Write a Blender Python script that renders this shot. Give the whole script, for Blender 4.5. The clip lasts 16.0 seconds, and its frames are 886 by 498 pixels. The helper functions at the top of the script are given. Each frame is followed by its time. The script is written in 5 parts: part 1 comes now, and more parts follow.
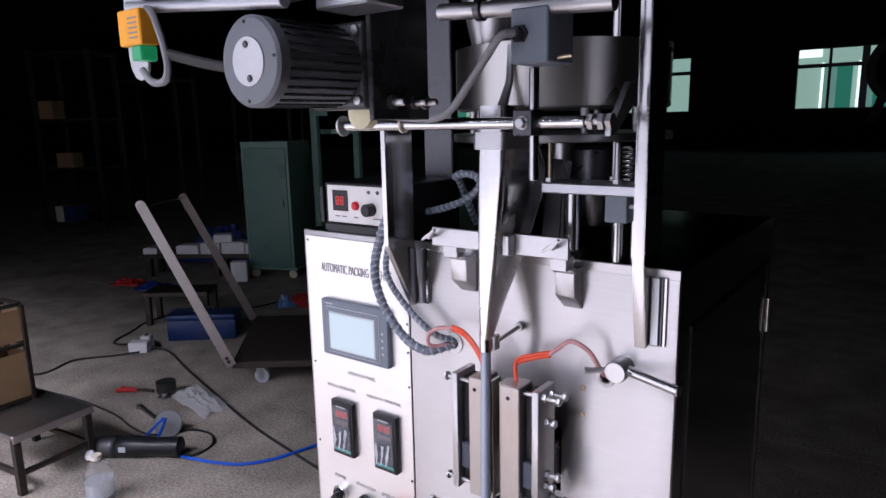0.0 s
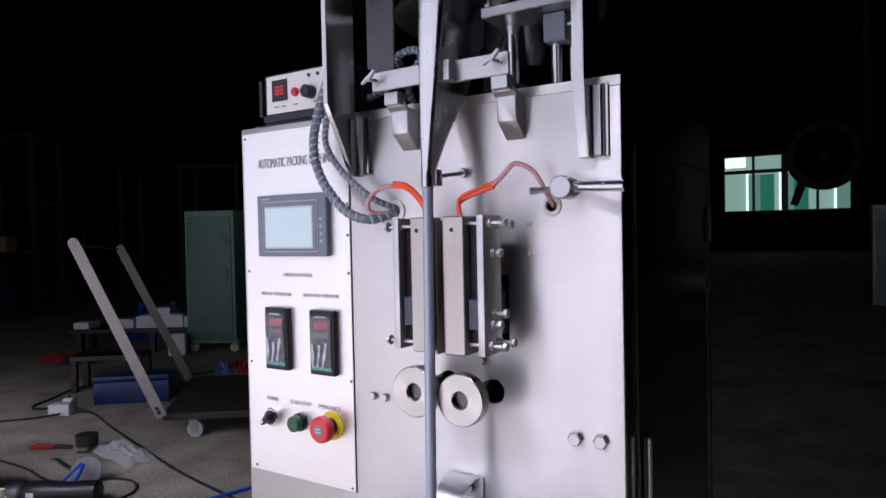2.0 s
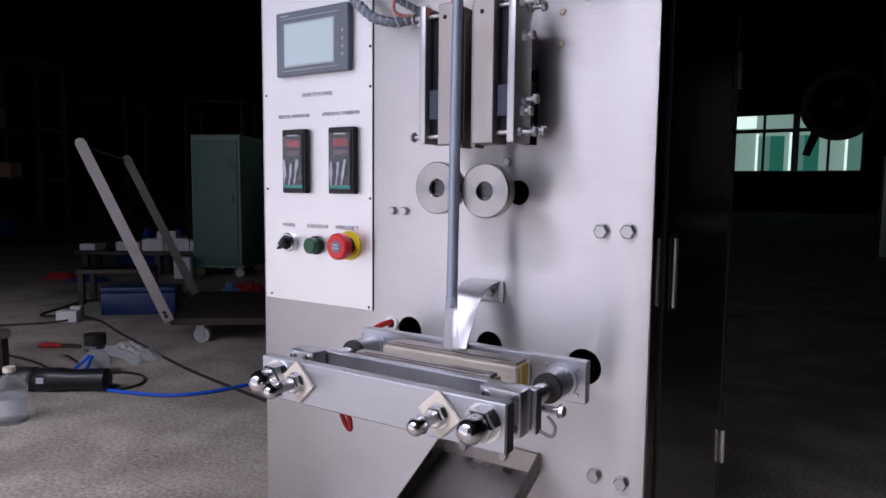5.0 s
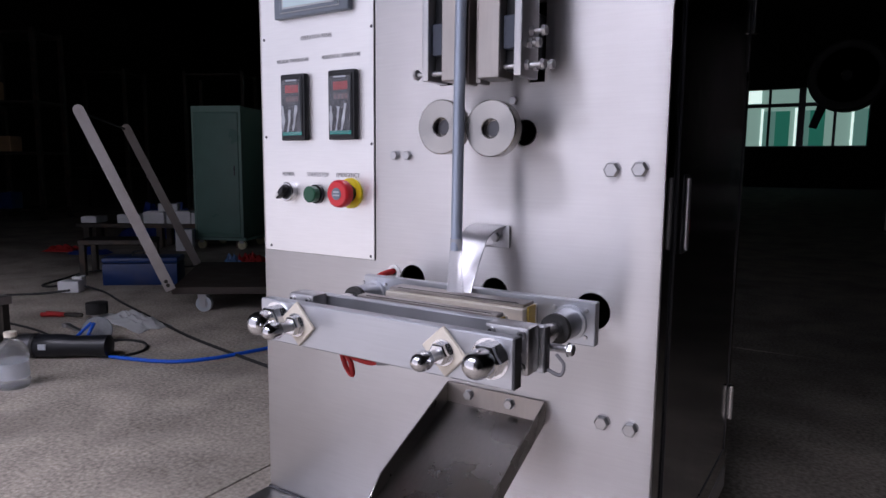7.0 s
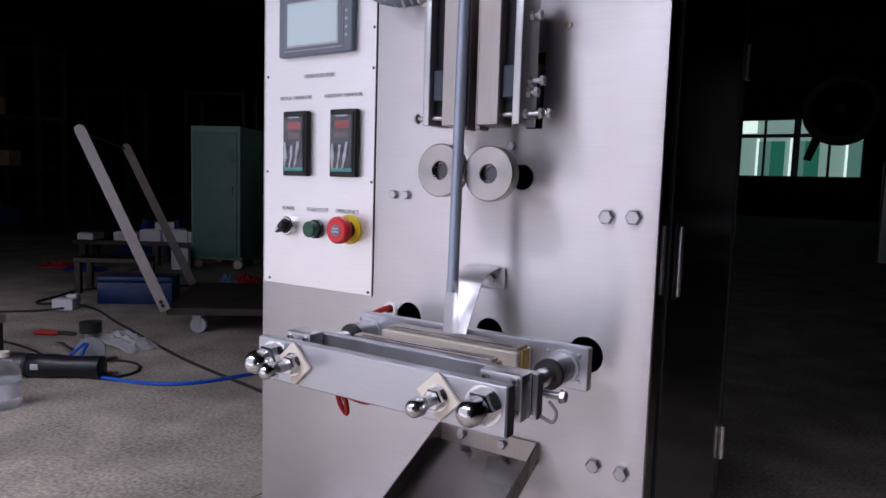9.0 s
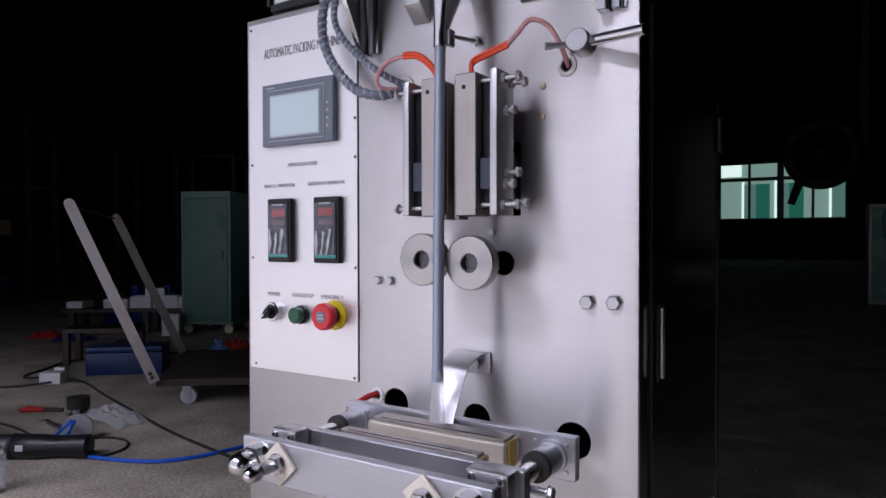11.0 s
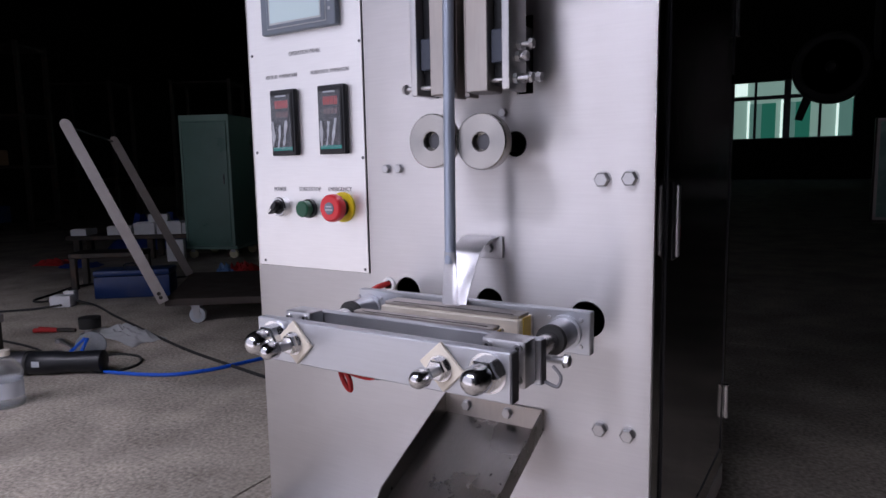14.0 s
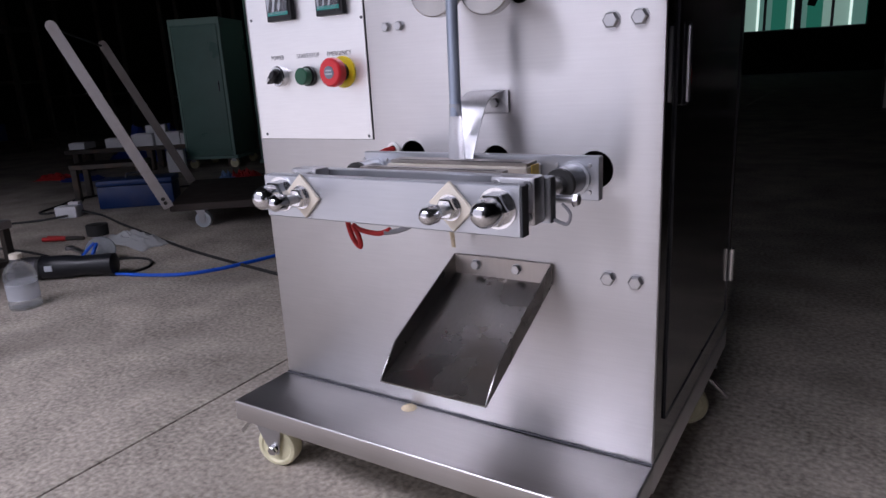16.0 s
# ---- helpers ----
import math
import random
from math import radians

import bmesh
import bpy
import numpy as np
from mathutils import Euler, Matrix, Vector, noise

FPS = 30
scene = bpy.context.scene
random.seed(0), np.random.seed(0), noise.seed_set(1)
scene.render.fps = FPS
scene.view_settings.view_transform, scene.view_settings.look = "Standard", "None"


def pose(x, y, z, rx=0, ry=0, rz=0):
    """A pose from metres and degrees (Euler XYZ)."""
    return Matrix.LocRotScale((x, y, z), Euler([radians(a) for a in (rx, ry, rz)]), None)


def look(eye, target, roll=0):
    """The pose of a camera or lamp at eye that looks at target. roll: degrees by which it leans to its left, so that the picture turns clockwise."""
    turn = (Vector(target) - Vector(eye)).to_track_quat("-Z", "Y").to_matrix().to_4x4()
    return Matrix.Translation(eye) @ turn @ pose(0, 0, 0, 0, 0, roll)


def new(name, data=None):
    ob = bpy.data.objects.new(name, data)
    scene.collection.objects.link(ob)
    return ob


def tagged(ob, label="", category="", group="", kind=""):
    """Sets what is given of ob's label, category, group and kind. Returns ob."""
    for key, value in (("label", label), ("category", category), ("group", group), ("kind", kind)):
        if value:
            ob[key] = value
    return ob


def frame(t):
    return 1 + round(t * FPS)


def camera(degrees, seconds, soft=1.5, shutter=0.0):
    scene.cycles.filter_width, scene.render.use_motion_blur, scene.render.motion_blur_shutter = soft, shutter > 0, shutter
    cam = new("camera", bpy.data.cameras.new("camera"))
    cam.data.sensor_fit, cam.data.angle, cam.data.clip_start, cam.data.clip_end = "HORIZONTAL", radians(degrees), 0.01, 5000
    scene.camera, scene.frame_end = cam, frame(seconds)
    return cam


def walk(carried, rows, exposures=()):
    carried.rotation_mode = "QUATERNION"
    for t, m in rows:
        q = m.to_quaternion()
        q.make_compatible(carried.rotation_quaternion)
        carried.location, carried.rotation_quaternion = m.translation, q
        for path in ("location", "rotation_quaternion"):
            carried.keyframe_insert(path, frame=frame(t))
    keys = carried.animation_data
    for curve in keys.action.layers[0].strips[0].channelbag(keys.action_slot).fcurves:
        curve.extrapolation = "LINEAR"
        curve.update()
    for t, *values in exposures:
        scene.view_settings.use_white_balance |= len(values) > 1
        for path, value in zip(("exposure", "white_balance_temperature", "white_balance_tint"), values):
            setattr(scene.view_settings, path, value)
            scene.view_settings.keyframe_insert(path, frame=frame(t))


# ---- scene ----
cam = camera(67.6, 16.0)
PATH = [
    (0, (0.837, -0.733, 1.283), (-0.339, 0.84, 0.905), -1.2),
    (0.5, (0.843, -0.719, 1.192), (-0.276, 0.915, 0.915), -1.1),
    (1, (0.839, -0.736, 1.091), (-0.28, 0.908, 0.884), -1.4),
    (1.5, (0.843, -0.741, 1.011), (-0.281, 0.911, 0.919), -0.3),
    (2, (0.844, -0.736, 0.942), (-0.221, 0.956, 0.89), -1.2),
    (2.5, (0.836, -0.746, 0.894), (-0.238, 0.942, 0.863), -0.9),
    (3, (0.827, -0.744, 0.853), (-0.242, 0.945, 0.797), -0.6),
    (3.5, (0.82, -0.746, 0.83), (-0.248, 0.944, 0.751), -0.2),
    (4, (0.82, -0.748, 0.795), (-0.248, 0.938, 0.677), -0.2),
    (4.5, (0.819, -0.747, 0.766), (-0.247, 0.939, 0.611), 0.4),
    (7, (0.803, -0.726, 0.7), (-0.268, 0.944, 0.448), 0.5),
    (7.5, (0.803, -0.728, 0.697), (-0.261, 0.946, 0.443), 1.0),
    (8, (0.801, -0.73, 0.721), (-0.27, 0.951, 0.562), 2.4),
    (8.2, (0.805, -0.732, 0.731), (-0.255, 0.959, 0.599), 2.3),
    (10.3, (0.809, -0.738, 0.712), (-0.267, 0.921, 0.409), 0.6),
    (10.5, (0.814, -0.739, 0.724), (-0.257, 0.934, 0.49), 0.9),
    (11, (0.819, -0.733, 0.77), (-0.234, 0.967, 0.737), -0.1),
    (11.5, (0.813, -0.73, 0.773), (-0.224, 0.98, 0.756), -0.3),
    (12, (0.808, -0.726, 0.76), (-0.216, 0.99, 0.686), -0.5),
    (12.5, (0.807, -0.725, 0.752), (-0.218, 0.989, 0.64), -0.7),
    (13, (0.806, -0.725, 0.738), (-0.228, 0.979, 0.582), -0.8),
    (13.5, (0.806, -0.729, 0.732), (-0.238, 0.966, 0.548), -1.0),
    (14, (0.803, -0.73, 0.715), (-0.248, 0.953, 0.465), -1.1),
    (14.5, (0.8, -0.729, 0.688), (-0.256, 0.936, 0.354), -1.1),
    (15, (0.8, -0.728, 0.67), (-0.241, 0.932, 0.27), -1.9),
    (15.5, (0.802, -0.727, 0.661), (-0.193, 0.948, 0.212), -1.3),
    (16, (0.801, -0.739, 0.651), (-0.24, 0.89, 0.136), -3.1),
]
walk(cam, [(t, look(eye, target, roll)) for t, eye, target, roll in PATH], [(0, 0.45), (1, 0.42), (2.5, 0.2), (7, -0.08), (12, -0.12), (16, -0.1)])

# ---- light ----
world = bpy.data.worlds.new("world")
scene.world = world
world.use_nodes = True
wn = world.node_tree
sky = wn.nodes.new("ShaderNodeTexSky")
sky.sky_type, sky.sun_disc = "NISHITA", False
sky.sun_elevation, sky.sun_rotation = radians(50), radians(200)
wn.links.new(sky.outputs[0], wn.nodes["Background"].inputs[0])
wn.nodes["Background"].inputs[1].default_value = 0.05


def area_lamp(name, eye, target, sx, sy, watts, colour):
    d = bpy.data.lights.new(name, "AREA")
    d.shape, d.size, d.size_y, d.energy, d.color = "RECTANGLE", sx, sy, watts, colour
    o = new(name, d)
    o.matrix_world = look(eye, target)
    return o


# daylight through the open gateway: the bright sky above, the duller yard below
area_lamp("gateway_sky", (-1.3, -3.6, 6.0), (-1.0, -1.1, 2.9), 6.0, 3.0, 1100, (0.97, 0.945, 1.16))
area_lamp("gateway_yard", (-1.45, -1.62, 1.06), (-1.45, 0.0, 1.06), 4.1, 2.08, 24, (0.96, 0.945, 1.16))


# ---- materials ----
def mat(name, col, rough=0.5, metal=0.0, var=0.12, scale=14.0, stretch=(1, 1, 1), bump=0.0, rvar=0.08, fine=160.0, dirt=0.0, dirt_col=(0.1, 0.08, 0.06), coat=0.0, fine_var=0.5, spec=0.5):
    m = bpy.data.materials.new(name)
    m.use_nodes = True
    nt = m.node_tree
    b = nt.nodes["Principled BSDF"]
    b.inputs["Metallic"].default_value = metal
    b.inputs["Coat Weight"].default_value = coat
    b.inputs["Specular IOR Level"].default_value = spec
    N, L = nt.nodes.new, nt.links.new
    tc, mp = N("ShaderNodeTexCoord"), N("ShaderNodeMapping")
    mp.inputs["Scale"].default_value = stretch
    L(tc.outputs["Object"], mp.inputs["Vector"])
    n1, n2 = N("ShaderNodeTexNoise"), N("ShaderNodeTexNoise")
    n1.inputs["Scale"].default_value, n1.inputs["Detail"].default_value = scale, 5
    n2.inputs["Scale"].default_value, n2.inputs["Detail"].default_value = fine, 3
    L(tc.outputs["Object"], n1.inputs["Vector"])
    L(mp.outputs[0], n2.inputs["Vector"])
    mixf = N("ShaderNodeMath")
    mixf.operation = "MULTIPLY_ADD"
    mixf.inputs[1].default_value = fine_var
    L(n2.outputs[0], mixf.inputs[0])
    L(n1.outputs[0], mixf.inputs[2])
    rng = N("ShaderNodeMapRange")
    rng.inputs["From Min"].default_value, rng.inputs["From Max"].default_value = 0.25 + 0.25 * fine_var, 0.75 + 0.75 * fine_var
    rng.inputs["To Min"].default_value, rng.inputs["To Max"].default_value = 1 - var, 1 + var
    L(mixf.outputs[0], rng.inputs["Value"])
    sc = N("ShaderNodeVectorMath")
    sc.operation = "SCALE"
    sc.inputs[0].default_value = col
    L(rng.outputs[0], sc.inputs["Scale"])
    out = sc.outputs[0]
    if dirt:
        n3, r3, mx = N("ShaderNodeTexNoise"), N("ShaderNodeMapRange"), N("ShaderNodeMix")
        n3.inputs["Scale"].default_value, n3.inputs["Detail"].default_value = scale * 0.45, 8
        L(tc.outputs["Object"], n3.inputs["Vector"])
        r3.inputs["From Min"].default_value, r3.inputs["From Max"].default_value = 0.5, 0.72
        r3.inputs["To Max"].default_value = dirt
        L(n3.outputs[0], r3.inputs["Value"])
        mx.data_type = "RGBA"
        L(r3.outputs[0], mx.inputs[0])
        L(out, mx.inputs[6])
        mx.inputs[7].default_value = (*dirt_col, 1)
        out = mx.outputs[2]
    L(out, b.inputs["Base Color"])
    rr = N("ShaderNodeMapRange")
    rr.inputs["From Min"].default_value, rr.inputs["From Max"].default_value = 0.3, 0.7
    rr.inputs["To Min"].default_value, rr.inputs["To Max"].default_value = max(0.02, rough - rvar), rough + rvar
    L(n1.outputs[0], rr.inputs["Value"])
    L(rr.outputs[0], b.inputs["Roughness"])
    if bump:
        bp = N("ShaderNodeBump")
        bp.inputs["Strength"].default_value, bp.inputs["Distance"].default_value = bump, 0.002
        L(mixf.outputs[0], bp.inputs["Height"])
        L(bp.outputs[0], b.inputs["Normal"])
    return m


def brushed(m, amount, axis=None, centre=None):
    """Grain along one direction, or in rings round a turning centre."""
    nt = m.node_tree
    b = nt.nodes["Principled BSDF"]
    b.inputs["Anisotropic"].default_value = amount
    if axis:
        v = nt.nodes.new("ShaderNodeCombineXYZ")
        for k in range(3):
            v.inputs[k].default_value = axis[k]
        nt.links.new(v.outputs[0], b.inputs["Tangent"])
    else:
        tc, sub, mul, nrm = nt.nodes.new("ShaderNodeTexCoord"), nt.nodes.new("ShaderNodeVectorMath"), nt.nodes.new("ShaderNodeVectorMath"), nt.nodes.new("ShaderNodeVectorMath")
        sub.operation, mul.operation, nrm.operation = "SUBTRACT", "MULTIPLY", "NORMALIZE"
        sub.inputs[1].default_value, mul.inputs[1].default_value = centre, (1, 0, 1)
        nt.links.new(tc.outputs["Object"], sub.inputs[0])
        nt.links.new(sub.outputs[0], mul.inputs[0])
        nt.links.new(mul.outputs[0], nrm.inputs[0])
        nt.links.new(nrm.outputs[0], b.inputs["Tangent"])
    return m


def glow(name, col, strength):
    m = bpy.data.materials.new(name)
    m.use_nodes = True
    b = m.node_tree.nodes["Principled BSDF"]
    b.inputs["Base Color"].default_value = (*[c * 0.3 for c in col], 1)
    b.inputs["Emission Color"].default_value = (*col, 1)
    b.inputs["Emission Strength"].default_value = strength
    b.inputs["Roughness"].default_value = 0.3
    return m


def clear(name, col, rough=0.1, weight=0.85, alpha=1.0):
    m = bpy.data.materials.new(name)
    m.use_nodes = True
    b = m.node_tree.nodes["Principled BSDF"]
    b.inputs["Base Color"].default_value = (*col, 1)
    b.inputs["Roughness"].default_value = rough
    b.inputs["Transmission Weight"].default_value = weight
    b.inputs["IOR"].default_value = 1.15
    b.inputs["Alpha"].default_value = alpha
    return m


PLATE = mat("brushed_stainless_plate", (0.57, 0.56, 0.565), 0.345, 1, 0.13, 5, (0.04, 1, 1), 0.0, 0.015, 380, fine_var=0.35)
brushed(PLATE, 0.95, (0, 0, 1))
PANEL = mat("satin_panel_sheet", (0.82, 0.81, 0.81), 0.46, 1, 0.07, 6, (0.06, 1, 1), 0.04, 0.06, 420)
# steel colour darkened to stand in for the dark hall it mirrors
SIDE = mat("darkened_polished_stainless", (0.24, 0.235, 0.23), 0.13, 1, 0.06, 4, (1, 1, 1), 0.5, 0.04, 9)
BASE = mat("brushed_base_sheet", (0.58, 0.565, 0.56), 0.37, 1, 0.08, 8, (0.04, 1, 1), 0.05, 0.08, 350)
STEEL = mat("machined_steel", (0.50, 0.50, 0.515), 0.36, 1, 0.10, 30, (1, 1, 1), 0.03, 0.08, 300)
POST = mat("polished_flat_bar", (0.50, 0.50, 0.51), 0.17, 1, 0.08, 14, (1, 1, 0.06), 0.12, 0.06, 200)
SHINE = mat("bright_rolled_stainless", (0.62, 0.62, 0.63), 0.22, 1, 0.14, 18, (1, 1, 0.05), 0.12, 0.08, 160)
CHROME = mat("chromed_steel", (0.62, 0.62, 0.63), 0.19, 1, 0.05, 30, (1, 1, 1), 0.0, 0.04)
ALU = mat("milled_aluminium", (0.47, 0.485, 0.52), 0.42, 1, 0.07, 25, (0.05, 1, 1), 0.05, 0.07, 500)
WARM = mat("heat_tinted_steel", (0.42, 0.39, 0.37), 0.40, 1, 0.12, 22, (1, 1, 0.08), 0.05, 0.08, 300, 0.25, (0.35, 0.26, 0.2))
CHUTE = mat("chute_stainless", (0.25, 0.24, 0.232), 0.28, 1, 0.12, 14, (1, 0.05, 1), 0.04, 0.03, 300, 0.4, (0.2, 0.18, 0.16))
DARKST = mat("dark_oiled_steel", (0.10, 0.10, 0.11), 0.35, 1, 0.2, 25, (1, 1, 1), 0.05, 0.1)
BLACK = mat("black_plastic", (0.012, 0.013, 0.016), 0.36, 0, 0.2, 40, bump=0.05, spec=0.35)
RUBBER = mat("black_rubber", (0.018, 0.018, 0.018), 0.65, 0, 0.2, 30, bump=0.1)
# near-black colour that stands in for shade in holes, joints and the fan
SHADE_BLACK = mat("shade_black", (0.02, 0.02, 0.02), 0.8)
GREYP = mat("slate_grey_plastic", (0.16, 0.19, 0.235), 0.45, 0, 0.06, 30, bump=0.05)
NAVY = mat("dark_blue_spacer", (0.035, 0.045, 0.07), 0.35, 0, 0.1, 30, bump=0.05)
GREYL = mat("pale_grey_line", (0.45, 0.48, 0.52), 0.5)
INK = mat("printed_ink", (0.06, 0.06, 0.08), 0.6)
INKG = mat("grey_printed_ink", (0.22, 0.22, 0.24), 0.6)
WHITE = mat("white_paint", (0.74, 0.73, 0.72), 0.45, 0, 0.05, 20)
RED = mat("red_plastic", (0.62, 0.02, 0.03), 0.35, 0, 0.08, 30)
YELLOW = mat("yellow_plastic", (0.75, 0.58, 0.02), 0.4, 0, 0.08, 30)
GREENB = mat("green_button", (0.004, 0.075, 0.035), 0.4, 0, 0.1, 30)
TEAL = mat("teal_print", (0.02, 0.28, 0.24), 0.5)
FOIL = mat("wrinkled_clear_foil", (0.55, 0.58, 0.64), 0.14, 0.0, 0.7, 60, (1, 1, 0.4), 1.0, 0.08, 90)
FOIL.node_tree.nodes["Principled BSDF"].inputs["Alpha"].default_value = 0.10
CREASE = mat("whitened_film", (0.62, 0.65, 0.70), 0.2, 0.0, 0.3, 90, (1, 1, 0.3), 0.5, 0.08, 120)
CREASE.node_tree.nodes["Principled BSDF"].inputs["Alpha"].default_value = 0.55
NYLON = mat("cream_nylon", (0.72, 0.66, 0.56), 0.5, 0, 0.06, 40, bump=0.05)
CREAM = mat("cream_wheel", (0.72, 0.68, 0.46), 0.45, 0, 0.08, 30, bump=0.05, dirt=0.5, dirt_col=(0.25, 0.2, 0.13))
ORANGE = mat("orange_red_sleeve", (0.85, 0.09, 0.03), 0.4, 0, 0.1, 60)
DUSTY = mat("dusty_red_braid", (0.58, 0.30, 0.30), 0.5, 0, 0.3, 200, bump=0.2)
LOOM = mat("slate_spiral_wrap", (0.15, 0.175, 0.22), 0.38, 0, 0.15, 60)
LOOMG = mat("grey_cable", (0.22, 0.22, 0.24), 0.5, 0, 0.1, 60)
BRASS = mat("worn_brass", (0.46, 0.39, 0.29), 0.34, 1, 0.15, 30, (0.05, 1, 1), 0.05, 0.1, 300)
SEALBAR = mat("pale_sealing_bar", (0.68, 0.635, 0.57), 0.45, 0.6, 0.14, 30, (0.05, 1, 1), 0.05, 0.1, 300, 0.25, (0.42, 0.34, 0.25))
OCHRE = mat("ochre_insulation", (0.45, 0.31, 0.06), 0.5, 0, 0.15, 40)
DULLBAR = mat("dull_flat_bar", (0.17, 0.155, 0.145), 0.5, 0.7, 0.2, 18, (1, 1, 1), 0.1, 0.1, 200, 0.4, (0.12, 0.09, 0.07))
MOTOR = mat("motor_paint", (0.045, 0.048, 0.053), 0.28, 0.3, 0.15, 30, bump=0.05)
MOTORF = mat("motor_end_cap", (0.13, 0.14, 0.16), 0.45, 0.2, 0.1, 30, bump=0.05)
FILM = clear("milky_film", (0.8, 0.8, 0.83), 0.35, 0.4, 0.5)
POWDER = mat("cream_powder", (0.62, 0.52, 0.36), 0.8, 0, 0.25, 300, bump=0.4)
CONC = mat("worn_concrete", (0.385, 0.343, 0.293), 0.88, 0, 0.75, 5.0, (1, 1, 1), 0.5, 0.06, 95, 0.6, (0.15, 0.132, 0.117), fine_var=1.4, spec=0.1)
SUBF = mat("joint_dirt", (0.06, 0.052, 0.045), 0.9)
# near-black plaster: the unlit hall's darkness is put into the wall colour
WALL = mat("near_black_plaster", (0.022, 0.022, 0.021), 0.9, 0, 0.3, 2, bump=0.2)
GREENC = mat("sea_green_enamel", (0.09, 0.19, 0.16), 0.33, 0, 0.2, 5, bump=0.05, dirt=0.6, dirt_col=(0.07, 0.13, 0.11))
GREENL = mat("pale_green_edge", (0.15, 0.26, 0.22), 0.45, 0, 0.12, 8)
FLAT = mat("galvanised_flat_bar", (0.38, 0.35, 0.34), 0.42, 0.8, 0.14, 18, (1, 1, 1), 0.1, 0.1, 200, 0.3, (0.25, 0.2, 0.17))
BOARD = mat("oily_plywood", (0.045, 0.032, 0.026), 0.7, 0, 0.3, 10, (0.1, 1, 1), 0.3, 0.1, 120, 0.5, (0.05, 0.04, 0.035))
BLUEP = mat("blue_enamel", (0.005, 0.03, 0.13), 0.45, 0, 0.2, 15, bump=0.05, dirt=0.3)
BLUEH = mat("blue_hose", (0.005, 0.09, 0.55), 0.35, 0, 0.1, 30)
BLUET = mat("blue_sheet", (0.01, 0.04, 0.25), 0.6, 0, 0.3, 12, bump=0.3)
CARD = mat("brown_cardboard", (0.30, 0.19, 0.10), 0.8, 0, 0.15, 20, bump=0.1, dirt=0.3)
IRON = mat("rusty_angle_iron", (0.05, 0.045, 0.04), 0.5, 0.7, 0.3, 30, bump=0.2, dirt=0.5, dirt_col=(0.14, 0.08, 0.05))
CLOTHR = mat("red_cloth", (0.45, 0.02, 0.02), 0.7, 0, 0.3, 25, bump=0.3)
PAPER = mat("white_carton", (0.74, 0.74, 0.76), 0.6, 0, 0.1, 15)
BAG = clear("thin_plastic_bag", (0.85, 0.87, 0.88), 0.3, 0.35, 0.55)
BOTTLE = clear("clear_bottle_plastic", (0.92, 0.95, 0.97), 0.05, 0.9, 0.6)
GLASS = clear("window_glass", (0.95, 1.0, 0.98), 0.0, 1.0)
GLASS.node_tree.nodes["Principled BSDF"].inputs["IOR"].default_value = 1.02
LCD = glow("lcd_screen", (0.64, 0.78, 0.90), 0.46)
LED = glow("red_led_digits", (1.0, 0.04, 0.04), 0.36)
LEDG = glow("green_led", (0.03, 0.7, 0.28), 0.12)
# facade tones emit: daylight and shade outside are put in as glow
OUTW = glow("glowing_facade", (0.40, 0.60, 0.54), 0.42)
OUTB = glow("bright_facade_glow", (0.8, 0.95, 0.92), 1.0)
OUTG = glow("glowing_facade_window", (0.03, 0.22, 0.16), 0.42)
OUTD = glow("dim_facade_glow", (0.15, 0.3, 0.27), 0.5)
AMBER = mat("amber_sensor_case", (0.80, 0.33, 0.01), 0.4, 0, 0.1, 30)
SWING = mat("dim_glass_door", (0.22, 0.38, 0.33), 0.25, 0, 0.3, 6)


# ---- building blocks ----
ORIGIN = {}


def thing(name, label, category, loc=(0, 0, 0), group="", kind=""):
    e = new(name)
    e.location = loc
    e.empty_display_size = 0.05
    ORIGIN[e.name] = Vector(loc)
    return tagged(e, label, category, group, kind)


def mesh_of(bm, name, m, smooth=True):
    bmesh.ops.recalc_face_normals(bm, faces=bm.faces)
    me = bpy.data.meshes.new(name)
    bm.to_mesh(me)
    bm.free()
    me.materials.append(m)
    if smooth:
        me.polygons.foreach_set("use_smooth", [True] * len(me.polygons))
        me.set_sharp_from_angle(angle=radians(35))
    return me


def part(name, bm, m, parent=None, label="", kind=""):
    off = ORIGIN[parent.name] if parent else Vector()
    if off.length:
        bmesh.ops.translate(bm, verts=bm.verts, vec=-off)
    o = new(name, mesh_of(bm, name, m))
    o.parent = parent
    ORIGIN[o.name] = off
    return tagged(o, label, kind=kind)


def box(x0, x1, y0, y1, z0, z1, bevel=0.001, seg=1, bm=None):
    bm2 = bmesh.new()
    bmesh.ops.create_cube(bm2, size=1, matrix=Matrix.LocRotScale(((x0 + x1) / 2, (y0 + y1) / 2, (z0 + z1) / 2), None, (abs(x1 - x0), abs(y1 - y0), abs(z1 - z0))))
    if bevel:
        bmesh.ops.bevel(bm2, geom=list(bm2.edges), offset=bevel, segments=seg, affect="EDGES", profile=0.5)
    return merge(bm, bm2)


def merge(bm, bm2):
    if bm is None:
        return bm2
    me = bpy.data.meshes.new("tmp")
    bm2.to_mesh(me)
    bm2.free()
    bm.from_mesh(me)
    bpy.data.meshes.remove(me)
    return bm


def frame_of(a, b):
    d = (Vector(b) - Vector(a))
    return Matrix.Translation(a) @ d.to_track_quat("Z", "Y").to_matrix().to_4x4(), d.length


